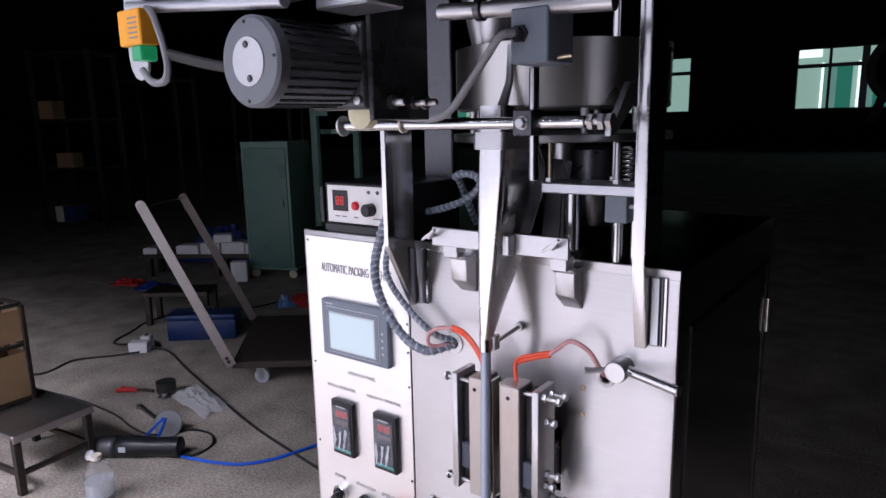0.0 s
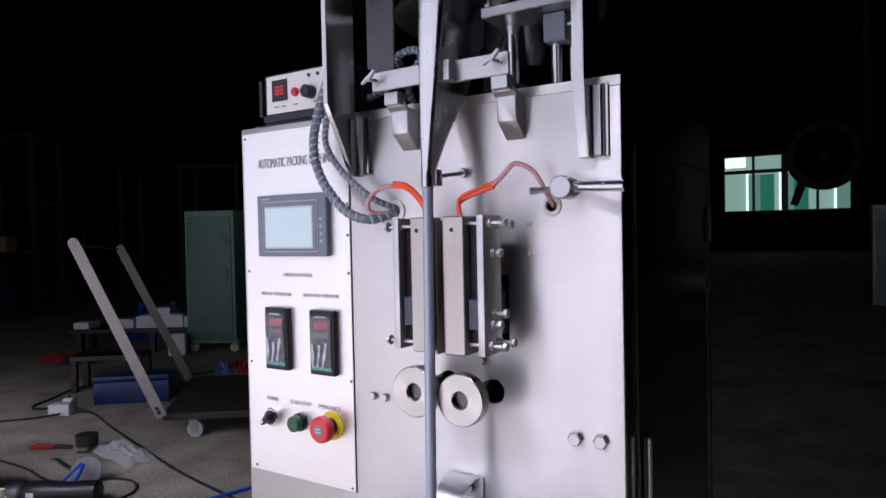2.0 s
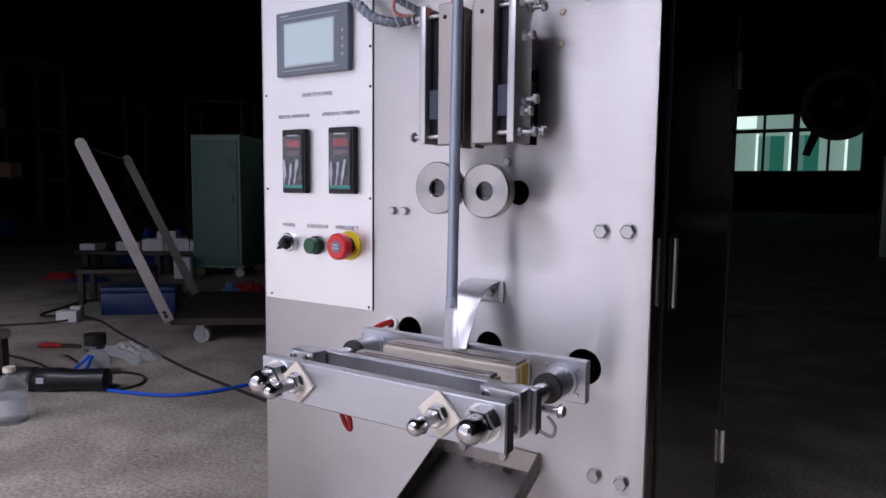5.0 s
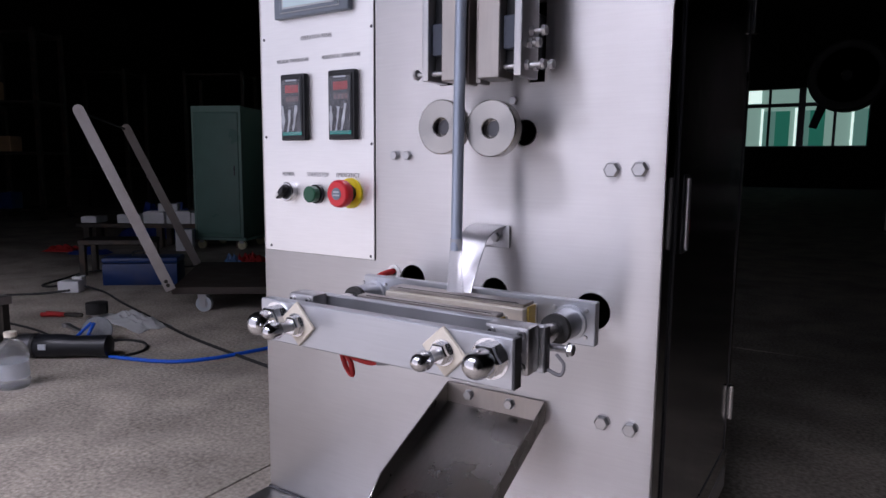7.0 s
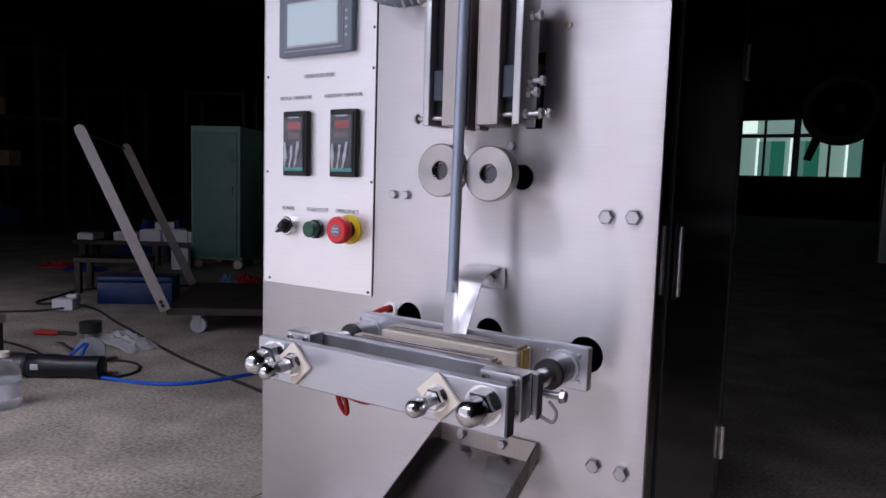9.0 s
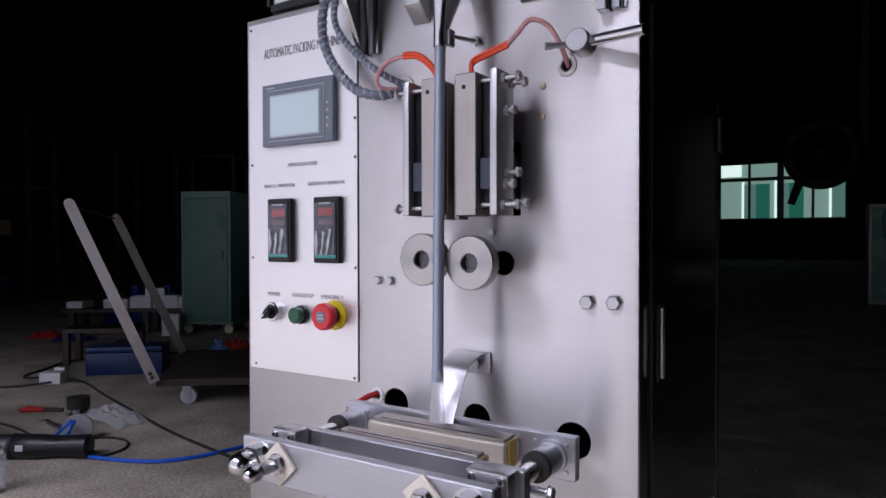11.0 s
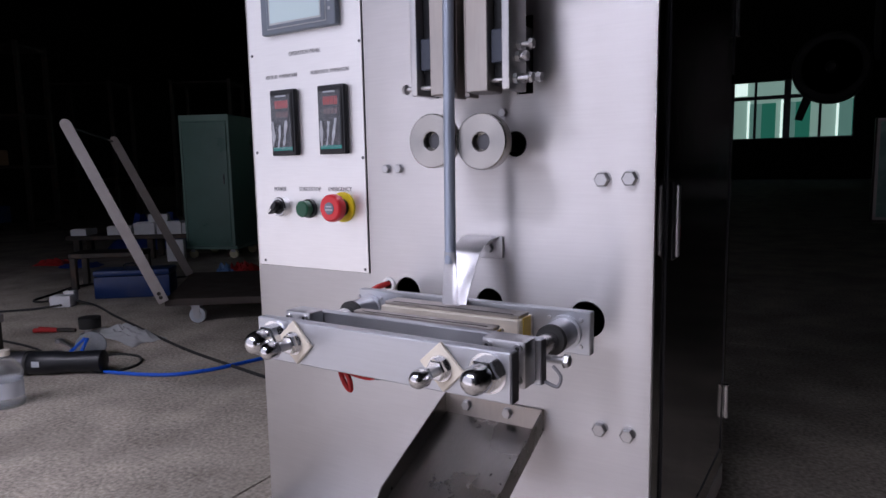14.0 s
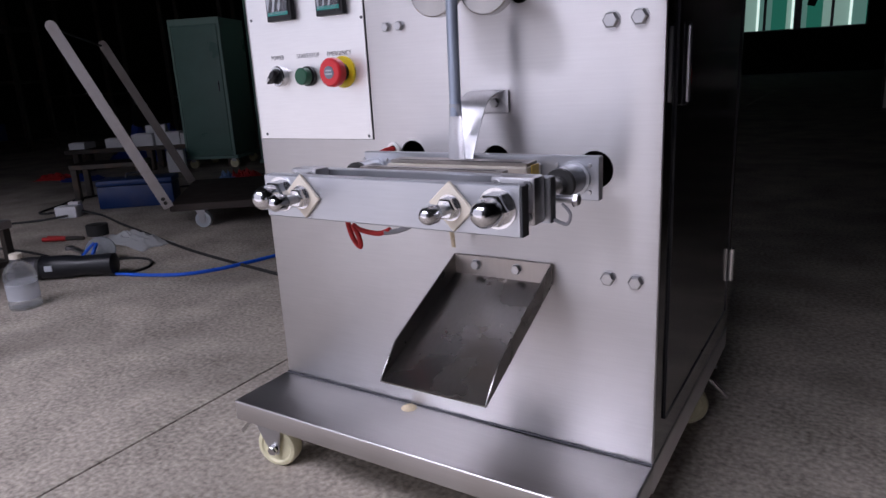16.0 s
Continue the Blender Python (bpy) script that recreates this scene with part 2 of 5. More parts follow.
def lathe(a, b, profile, n=24, bm=None):
    """Turned shape from a towards b; profile: (radius, metres along)."""
    m, _ = frame_of(a, b)
    bm = bm or bmesh.new()
    rings = []
    for r, h in profile:
        if r <= 1e-6:
            rings.append([bm.verts.new(m @ Vector((0, 0, h)))])
        else:
            rings.append([bm.verts.new(m @ Vector((r * math.cos(6.283185 * k / n), r * math.sin(6.283185 * k / n), h))) for k in range(n)])
    for p, q in zip(rings, rings[1:]):
        for k in range(n):
            f = [p[k % len(p)], p[(k + 1) % len(p)], q[(k + 1) % len(q)], q[k % len(q)]]
            f = list(dict.fromkeys(f))
            if len(f) > 2:
                bm.faces.new(f)
    for ring in (rings[0], rings[-1]):
        if len(ring) > 2:
            bm.faces.new(ring)
    return bm


def rod(a, b, r, n=16, bm=None, c=0.0006):
    L = (Vector(b) - Vector(a)).length
    return lathe(a, b, [(r - c, 0), (r, c), (r, L - c), (r - c, L)], n, bm)


def hexbolt(a, b, r, h, bm=None):
    """Hexagon head at a, rising h towards b, with a domed top and a washer ring."""
    d = (Vector(b) - Vector(a)).normalized()
    bm = lathe(a, Vector(a) + d, [(r * 1.12, 0), (r * 1.12, h * 0.12)], 20, bm)
    return lathe(Vector(a) + d * h * 0.12, Vector(a) + d, [(r, 0), (r, h * 0.8), (r * 0.82, h)], 6, bm)


def smooth_path(pts, per=8):
    pts = [Vector(p) for p in pts]
    out = []
    for i in range(len(pts) - 1):
        p0, p1, p2, p3 = pts[max(i - 1, 0)], pts[i], pts[i + 1], pts[min(i + 2, len(pts) - 1)]
        for k in range(per):
            t = k / per
            out.append(0.5 * (2 * p1 + (p2 - p0) * t + (2 * p0 - 5 * p1 + 4 * p2 - p3) * t * t + (3 * p1 - p0 - 3 * p2 + p3) * t ** 3))
    return out + [pts[-1]]


def sweep(pts, r, n=8, per=8, bm=None, ripple=0.0, turns=0):
    path = smooth_path(pts, per)
    bm = bm or bmesh.new()
    rings, up = [], Vector((0.13, 0.31, 0.94))
    for i, p in enumerate(path):
        d = (path[min(i + 1, len(path) - 1)] - path[max(i - 1, 0)]).normalized()
        u = (up - d * up.dot(d)).normalized()
        v = d.cross(u)
        up = u
        rr = r * (1 + (ripple if turns and (i % turns == 0) else 0))
        rings.append([bm.verts.new(p + rr * (u * math.cos(6.283185 * k / n) + v * math.sin(6.283185 * k / n))) for k in range(n)])
    for p, q in zip(rings, rings[1:]):
        for k in range(n):
            bm.faces.new((p[k], p[(k + 1) % n], q[(k + 1) % n], q[k]))
    bm.faces.new(rings[0])
    bm.faces.new(rings[-1])
    return bm


def prism(poly, axis, lo, hi, bevel=0.0, bm=None):
    """A flat outline (pairs on the two other axes, in x-y-z order) drawn out along an axis."""
    bm2 = bmesh.new()

    def at(p, h):
        return {"x": (h, p[0], p[1]), "y": (p[0], h, p[1]), "z": (p[0], p[1], h)}[axis]

    a = [bm2.verts.new(at(p, lo)) for p in poly]
    b = [bm2.verts.new(at(p, hi)) for p in poly]
    bm2.faces.new(a)
    bm2.faces.new(b[::-1])
    for i in range(len(poly)):
        j = (i + 1) % len(poly)
        bm2.faces.new((a[i], a[j], b[j], b[i]))
    if bevel:
        bmesh.ops.bevel(bm2, geom=list(bm2.edges), offset=bevel, segments=1, affect="EDGES")
    return merge(bm, bm2)


def loft(rings, bm=None, closed=True):
    bm = bm or bmesh.new()
    vs = [[bm.verts.new(p) for p in r] for r in rings]
    n = len(vs[0])
    for p, q in zip(vs, vs[1:]):
        for k in range(n if closed else n - 1):
            bm.faces.new((p[k], p[(k + 1) % n], q[(k + 1) % n], q[k]))
    if closed:
        bm.faces.new(vs[0])
        bm.faces.new(vs[-1])
    return bm


def strip(left, right, thick, bm=None):
    """A bent band between two edges, with thickness along y and z."""
    rings = []
    for i, (a, b) in enumerate(zip(left, right)):
        a, b = Vector(a), Vector(b)
        j, k = min(i + 1, len(left) - 1), max(i - 1, 0)
        d = (Vector(left[j]) - Vector(left[k])).normalized()
        nrm = d.cross(b - a).normalized() * thick
        rings.append([a, b, b + nrm, a + nrm])
    return loft(rings, bm)


def writing(text, x0, x1, z0, h, y, m, parent, name="lettering", weight=0.0):
    cu = bpy.data.curves.new("text", "FONT")
    cu.body, cu.size, cu.extrude, cu.offset = text, 1.0, 0.02, weight
    ob = new("text", cu)
    me = bpy.data.meshes.new_from_object(ob.evaluated_get(bpy.context.evaluated_depsgraph_get()))
    bpy.data.objects.remove(ob)
    xs, ys = [v.co.x for v in me.vertices], [v.co.y for v in me.vertices]
    lo, w, lowy, hh = min(xs), max(xs) - min(xs), min(ys), max(ys) - min(ys)
    bm = bmesh.new()
    bm.from_mesh(me)
    for v in bm.verts:
        v.co = Vector((x0 + (v.co.x - lo) / w * (x1 - x0), y - v.co.z * 0.01, z0 + (v.co.y - lowy) / hh * h))
    return part(name, bm, m, parent)


def drilled(bm, holes, name, m, parent, label=""):
    """A plate with round or square holes cut right through along y."""
    tmp = new("plate_tmp", mesh_of(bm, "plate_tmp", m, False))
    cutter = bmesh.new()
    for h in holes:
        if len(h) == 3:
            lathe((h[0], -0.05, h[1]), (h[0], 0.05, h[1]), [(h[2], 0), (h[2], 0.1)], 32, cutter)
        else:
            box(h[0], h[1], -0.05, 0.05, h[2], h[3], 0, 1, cutter)
    cut = new("cut_tmp", mesh_of(cutter, "cut_tmp", m, False))
    md = tmp.modifiers.new("holes", "BOOLEAN")
    md.operation, md.object, md.solver = "DIFFERENCE", cut, "EXACT"
    bpy.context.view_layer.update()
    me = bpy.data.meshes.new_from_object(tmp.evaluated_get(bpy.context.evaluated_depsgraph_get()))
    bpy.data.objects.remove(tmp)
    bpy.data.objects.remove(cut)
    bm = bmesh.new()
    bm.from_mesh(me)
    return part(name, bm, m, parent, label)


# ---- the hall ----
def slab(name, poly, z0, z1, m, parent=None):
    return part(name, prism(poly, "z", z0, z1, 0.001), m, parent)


floor = part("floor", box(-27, 15, -9.2, 27, -0.12, -0.012, 0), SUBF, None)
tagged(floor, "grey worn concrete hall floor with dirty joints", "floor", kind="structure")
ca, sa = math.cos(radians(1.5)), math.sin(radians(1.5))
jx, jy = -0.322, 0.0
for i in range(-7, 4):
    for j in range(-1, 8):
        u0, u1, v0, v1 = i * 4.5 + 0.0025, i * 4.5 + 4.4975, j * 4.6 - 2.6 + 0.0025, j * 4.6 + 1.9975
        poly = [(jx + u * ca - v * sa, jy + u * sa + v * ca) for u, v in ((u0, v0), (u1, v0), (u1, v1), (u0, v1))]
        slab("concrete_slab", poly, -0.05, 0, CONC, floor)

WIN = [(-19.2, -16.3), (-10.1, -7.1), (-3.48, 0.64)]
ZB, ZT = 1.43, 3.51
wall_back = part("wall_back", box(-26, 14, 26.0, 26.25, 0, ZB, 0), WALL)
tagged(wall_back, "near-black plaster wall at the back, hall shade in its colour", "wall", kind="structure")
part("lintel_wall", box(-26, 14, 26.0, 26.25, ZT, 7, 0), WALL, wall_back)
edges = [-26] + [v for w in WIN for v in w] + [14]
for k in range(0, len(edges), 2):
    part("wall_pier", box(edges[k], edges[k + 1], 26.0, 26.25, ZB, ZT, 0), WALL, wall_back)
for nm, d, lab in (("wall_left", (-26.25, -26, -1.95, 26.25, 0, 7), "near-black plaster side wall, hall shade in its colour"),
                   ("wall_right", (14, 14.25, -1.95, 26.25, 0, 7), "near-black plaster side wall, hall shade in its colour")):
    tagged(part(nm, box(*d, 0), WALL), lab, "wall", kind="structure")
# unseen front wall; its lintel height is set to cut daylight off the far floor
wf = tagged(part("wall_front", box(1.3, 14.25, -1.95, -1.68, 0, 7, 0), WALL), "unseen dark wall round the gateway, limiting the daylight", "wall", kind="structure")
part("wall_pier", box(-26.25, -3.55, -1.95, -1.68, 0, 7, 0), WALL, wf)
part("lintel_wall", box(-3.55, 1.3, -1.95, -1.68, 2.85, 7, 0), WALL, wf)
# unseen wall, added to keep low sky light from the far floor
tagged(part("yard_sky_blocker", box(-26, 14, -9.25, -9, 0, 6, 0), WALL), "unseen dark wall added to block low sky light", "wall", kind="structure")
ceiling = tagged(part("ceiling", box(-26.25, 14.25, -1.95, 26.25, 7, 7.2, 0), WALL), "near-black hall ceiling, hall shade in its colour", "ceiling", kind="structure")

for k, (a, b) in enumerate(WIN):
    w = thing("window_%d" % (k + 1), "dark steel-framed factory window with a narrow upper light", "window", ((a + b) / 2, 26.05, ZB), kind="structure")
    zt = 2.92
    fr = box(a, b, 26.05, 26.12, ZB, ZB + 0.05, 0.004)
    for q in ((a, b, ZT - 0.04, ZT), (a, a + 0.05, ZB, ZT), (b - 0.05, b, ZB, ZT)):
        box(q[0], q[1], 26.05, 26.12, q[2], q[3], 0.004, 1, fr)
    part("window_frame", fr, DARKST, w)
    part("transom", box(a + 0.05, b - 0.05, 26.05, 26.12, zt - 0.07, zt + 0.06, 0.004), DARKST, w)
    n = max(2, round((b - a) / 0.96))
    for i in range(1, n):
        x = a + (b - a) * i / n
        t = 0.11 if i % 2 == 0 else 0.045
        part("mullion", box(x - t, x + t, 26.06, 26.11, ZB + 0.05, ZT - 0.04, 0.004), DARKST, w)
    for i in range(n):
        x0, x1 = a + (b - a) * i / n + 0.03, a + (b - a) * (i + 1) / n - 0.03
        p = part("pane", box(x0, x1, 26.08, 26.085, ZB + 0.04, ZT - 0.03, 0), GLASS, w)
        p.visible_shadow = False

# backdrop glows by itself in place of daylight falling on it
facade = thing("backdrop", "pale green building across the yard, daylight given as its own glow", "backdrop", (0, 40, 0), kind="structure")
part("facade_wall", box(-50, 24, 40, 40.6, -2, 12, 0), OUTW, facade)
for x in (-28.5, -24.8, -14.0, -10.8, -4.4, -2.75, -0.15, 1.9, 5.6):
    wd = part("glowing_facade_window", box(x, x + 1.3, 39.88, 39.98, 1.3, 3.75, 0.02), OUTG, facade)
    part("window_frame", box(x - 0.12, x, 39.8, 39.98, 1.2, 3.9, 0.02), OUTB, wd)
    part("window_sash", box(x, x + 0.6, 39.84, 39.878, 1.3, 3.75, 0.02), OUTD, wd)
part("glowing_bright_patch", box(-5.9, -4.55, 39.8, 39.98, 4.2, 5.6, 0.02), OUTB, facade)
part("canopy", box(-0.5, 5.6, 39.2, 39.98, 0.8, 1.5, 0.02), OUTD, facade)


# ---- the packing machine: cabinet ----
machine = thing("packing_machine", "stainless steel automatic sachet packing machine on four casters", "packing machine", (0.31, 0.2, 0))
W, D, Z0, Z1 = 0.62, 0.51, 0.167, 1.113
HOLES = [(0.289, 0.545, 0.020), (0.415, 0.541, 0.019), (0.543, 0.533, 0.022), (0.452, 0.739, 0.0155), (0.386, 0.744, 0.0155),
         (0.455, 0.476, 0.797, 0.887), (0.33, 0.35, 0.80, 0.885), (0.535, 0.970, 0.008), (0.306, 0.972, 0.010), (0.258, 0.552, 0.007)]
plate = drilled(box(0, W, 0, 0.0045, Z0, Z1, 0.002, 3), HOLES, "front_plate", PLATE, machine, "brushed stainless front plate with bored holes")
part("side_panel", box(W - 0.003, W, 0.004, D, Z0, Z1, 0.0008), SIDE, machine, "polished stainless side sheet, darkened in colour for the dark hall")
part("side_panel", box(0, 0.003, 0.004, D, Z0, Z1, 0.0008), PLATE, machine)
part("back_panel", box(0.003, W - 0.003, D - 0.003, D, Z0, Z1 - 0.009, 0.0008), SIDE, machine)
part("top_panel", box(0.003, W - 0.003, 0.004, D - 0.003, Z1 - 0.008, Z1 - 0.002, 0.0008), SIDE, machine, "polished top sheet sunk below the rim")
# added dark sheet: stands in for shade behind the bored holes
part("dark_hole_backing", box(0.006, W - 0.006, 0.075, 0.08, Z0 + 0.01, Z1 - 0.02, 0), SHADE_BLACK, machine)
part("top_rim", box(0.226, W, -0.0015, 0.004, Z1 - 0.011, Z1 + 0.001, 0.0006), PLATE, machine)

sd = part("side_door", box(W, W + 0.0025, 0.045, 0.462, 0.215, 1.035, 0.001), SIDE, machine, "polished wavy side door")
part("door_edge", box(W, W + 0.004, 0.464, 0.468, 0.21, 1.04, 0.0008), DARKST, sd)
part("door_edge", box(W, W + 0.0028, 0.0425, 0.0445, 0.21, 1.04, 0.0005), BLACK, sd)
part("door_edge", box(W, W + 0.0035, 0.045, 0.462, 1.0355, 1.0385, 0.0005), DARKST, sd)
part("door_edge", box(W, W + 0.0035, 0.045, 0.462, 0.2105, 0.2145, 0.0005), DARKST, sd)
for z in (0.945, 0.295):
    hg = part("hinge", rod((W + 0.006, 0.480, z - 0.03), (W + 0.006, 0.480, z + 0.03), 0.0055, 14), CHROME, sd, "bright barrel hinge")
    part("hinge_leaf", box(W + 0.0026, W + 0.004, 0.468, 0.497, z - 0.028, z + 0.028, 0.0004), STEEL, sd)
hd = part("handle", box(W + 0.0026, W + 0.007, 0.056, 0.084, 0.600, 0.692, 0.002), DARKST, sd, "slim dark flush latch")
part("latch_lever", box(W + 0.0072, W + 0.012, 0.059, 0.067, 0.604, 0.688, 0.0015), STEEL, hd, "pale steel lever")
part("latch_button", box(W + 0.0072, W + 0.0095, 0.073, 0.081, 0.622, 0.640, 0.0008), RED, hd, "small red release button")

bs = part("base_tray", box(-0.004, W + 0.002, -0.118, 0.0, 0.1335, Z0, 0.003, 3), BASE, machine, "folded stainless base tray")
part("base_frame", box(-0.002, W + 0.001, 0.0, D + 0.002, 0.125, Z0 - 0.001, 0.002, 2), BASE, machine)
part("weld_seam", sweep([(0.0, -0.0015, Z0 + 0.001), (0.2, -0.002, Z0 + 0.0005), (0.4, -0.001, Z0 + 0.001), (W, -0.002, Z0 + 0.001)], 0.0016, 6, 12, None, 0.4, 3), DARKST, bs)


def caster(x, y, turn, parent, brake):
    """Swivel caster with a moulded wheel in a pressed fork."""
    m = pose(x, y, 0, 0, 0, turn)

    def put(bm):
        bm.transform(m)
        return bm
    fk = part("caster", put(box(-0.032, 0.032, -0.026, 0.026, 0.120, 0.1255, 0.001)), STEEL, parent, "swivel caster with a cream wheel")
    part("swivel", put(rod((0, 0, 0.105), (0, 0, 0.121), 0.022, 20)), STEEL, fk)
    for s in (-1, 1):
        part("fork", put(prism([(-0.022, 0.108), (0.022, 0.108), (0.030, 0.075), (0.022, 0.028), (0.008, 0.028), (-0.012, 0.07)], "y", s * 0.019 - 0.0012, s * 0.019 + 0.0012, 0.0005)), STEEL, fk)
    part("wheel", put(lathe((0.014, -0.0145, 0.038), (0.014, 1, 0.038), [(0.012, 0.002), (0.026, 0.003), (0.029, 0.0), (0.035, 0.0015), (0.038, 0.006), (0.038, 0.023), (0.035, 0.0275), (0.029, 0.029), (0.026, 0.026), (0.012, 0.027)], 36)), CREAM, fk, "scuffed cream nylon wheel")
    part("axle_nut", put(hexbolt((0.014, -0.0205, 0.038), (0.014, -1, 0.038), 0.0085, 0.008)), CHROME, fk)
    if brake:
        part("brake_pedal", put(prism([(-0.055, 0.062), (-0.020, 0.100), (0.01, 0.108), (0.01, 0.103), (-0.018, 0.094), (-0.052, 0.056)], "y", -0.012, 0.012, 0.0008)), CHROME, fk)


caster(-0.028, -0.030, 14, machine, True)
caster(0.585, -0.060, 60, machine, False)
caster(0.020, 0.445, 100, machine, False)
caster(0.585, 0.430, 200, machine, True)

# ---- control panel ----
PX0, PX1, PZ0, PZ1 = 0.006, 0.2245, 0.566, 1.104
cp = part("control_panel", box(PX0, PX1, -0.0022, -0.0002, PZ0, PZ1, 0.0006), PANEL, machine, "satin control panel sheet with printed legends")
part("panel_joint", box(PX1, PX1 + 0.0012, -0.0006, 0.0, PZ0, PZ1, 0), SHADE_BLACK, cp)
part("panel_joint", box(PX0, PX1, -0.0004, 0.0, PZ0 - 0.0005, PZ0, 0), SHADE_BLACK, cp)
for x, z in ((0.012, 1.096), (0.013, 0.885), (0.013, 0.74), (0.019, 0.573), (0.2205, 1.04), (0.2205, 0.985), (0.2205, 0.94), (0.2205, 0.885), (0.2205, 0.728), (0.218, 0.571)):
    part("panel_screw", lathe((x, -0.0022, z), (x, -1, z), [(0.0022, 0), (0.0018, 0.0009), (0.0, 0.0012)], 10), DARKST, cp)
YT = -0.0027
writing("AUTOMATIC PACKING MACHINE", 0.041, 0.194, 1.047, 0.0145, YT, INKG, cp, "title_lettering", 0.0)
writing("OPERATION PANEL", 0.090, 0.151, 0.878, 0.0058, YT, INKG, cp, "lettering", -0.014)
writing("VERTICAL TEMPERATURE", 0.040, 0.105, 0.848, 0.0052, YT, INKG, cp, "lettering", -0.014)
writing("HORIZONTAL TEMPERATURE", 0.131, 0.202, 0.848, 0.0052, YT, INKG, cp, "lettering", -0.014)
writing("POWER", 0.047, 0.072, 0.6815, 0.0060, YT, INKG, cp, "lettering", -0.012)
writing("START/STOP", 0.098, 0.141, 0.6815, 0.0060, YT, INKG, cp, "lettering", -0.012)
writing("EMERGENCY", 0.156, 0.199, 0.6815, 0.0060, YT, INKG, cp, "lettering", -0.012)

hmi = part("touch_screen", box(0.046, 0.189, -0.0125, -0.0022, 0.9095, 1.0035, 0.0025, 3), GREYP, machine, "slate grey touch screen terminal, lit")
part("inner_bezel", box(0.0595, 0.1735, -0.0138, -0.0126, 0.9160, 0.9935, 0.0006), GREYL, hmi)
part("bezel_step", box(0.0610, 0.1720, -0.0146, -0.0139, 0.9175, 0.9920, 0.0004), GREYP, hmi)
part("screen_border", box(0.0655, 0.1655, -0.0152, -0.0147, 0.9215, 0.9855, 0.0002), GREYL, hmi)
part("screen", box(0.0680, 0.1635, -0.0158, -0.0153, 0.9240, 0.9830, 0.0002), LCD, hmi, "pale glowing screen")
for k in range(4):
    part("indicator_mark", box(0.1765, 0.1805, -0.0131, -0.0126, 0.930 + 0.011 * k, 0.934 + 0.011 * k, 0), GREYL, hmi)
part("maker_mark", box(0.056, 0.073, -0.0131, -0.0126, 0.9965, 0.9985, 0), GREYL, hmi)


def controller(x, parent):
    z0, z1, y = 0.734, 0.830, -0.0022
    tc = part("temperature_controller", box(x, x + 0.048, y - 0.010, y, z0, z1, 0.0018, 2), BLACK, parent, "black panel temperature controller with red digits")
    part("face", box(x + 0.003, x + 0.045, y - 0.0112, y - 0.0101, z0 + 0.004, z1 - 0.004, 0.0005), BLACK, tc)
    part("maker_mark", box(x + 0.012, x + 0.034, y - 0.0116, y - 0.0113, z1 - 0.0105, z1 - 0.0085, 0), GREYL, tc)
    seg = bmesh.new()
    for k in range(4):
        xx, zz, h = x + 0.0120 + k * 0.0068, z1 - 0.0270, 0.0105
        for q in ((0, 0.0042, h - 0.0009, h), (0, 0.0042, h / 2 - 0.0005, h / 2 + 0.0005), (0, 0.0042, 0, 0.0009), (0, 0.0009, 0, h), (0.0033, 0.0042, 0, h)):
            box(xx + q[0], xx + q[1], y - 0.0117, y - 0.0113, zz + q[2], zz + q[3], 0, 1, seg)
    part("digits", seg, LED, tc, "glowing red digits")
    low = bmesh.new()
    for k in range(4):
        box(x + 0.0125 + k * 0.0066, x + 0.0170 + k * 0.0066, y - 0.0116, y - 0.0113, z1 - 0.0400, z1 - 0.0325, 0, 1, low)
    part("lower_digits", low, mat("unlit_digits", (0.12, 0.05, 0.05), 0.3), tc)
    part("teal_band", box(x + 0.0045, x + 0.0435, y - 0.0116, y - 0.0113, z0 + 0.0075, z0 + 0.0125, 0), TEAL, tc)
    rng = random.Random(int(x * 1000))
    left, right = [], []
    for k in range(16):
        zz = z0 + 0.009 + 0.0052 * k
        wob = rng.uniform(-0.0012, 0.0012)
        left.append((x + 0.0045 + rng.uniform(-0.001, 0.0015), y - 0.0135 + wob * 0.6, zz))
        right.append((x + 0.0435 + rng.uniform(-0.0015, 0.001), y - 0.0135 - wob * 0.6, zz))
    for a, b, c, w in ((0.009, 0.007, 0.040, 0.008), (0.019, 0.022, 0.030, 0.004), (0.029, 0.034, 0.043, 0.007)):
        c += rng.uniform(-0.006, 0.004)
        steps = [(t, rng.uniform(-0.0012, 0.0012), rng.uniform(-0.0008, 0.0008)) for t in (0, 0.2, 0.4, 0.6, 0.8, 1)]
        crease_l = [(x + a + (b - a) * t + e - 0.001, y - 0.0146 + f, z0 + 0.012 + c * t) for t, e, f in steps]
        crease_r = [(x + a + (b - a) * t - f + 0.001 + w * t * (1.4 - t), y - 0.0148 - f, z0 + 0.013 + c * t * 0.95) for t, e, f in steps]
        part("film_crease", strip(crease_l, crease_r, 0.0002), CREASE, tc, "whitish crease in the film")
    part("protective_film", strip(left, right, 0.0002), FOIL, tc, "crumpled clear protective film")


controller(0.056, machine)
controller(0.150, machine)

sw = part("power_switch", lathe((0.064, -0.0022, 0.658), (0.064, -1, 0.658), [(0.0145, 0), (0.0145, 0.010), (0.0132, 0.0115), (0.0115, 0.0115), (0.0115, 0.009)], 28), CHROME, machine, "black rotary power switch with a chrome ring")
part("knob_body", lathe((0.064, -0.008, 0.658), (0.064, -1, 0.658), [(0.0112, 0), (0.0112, 0.006), (0.0098, 0.009), (0, 0.009)], 24), BLACK, sw)
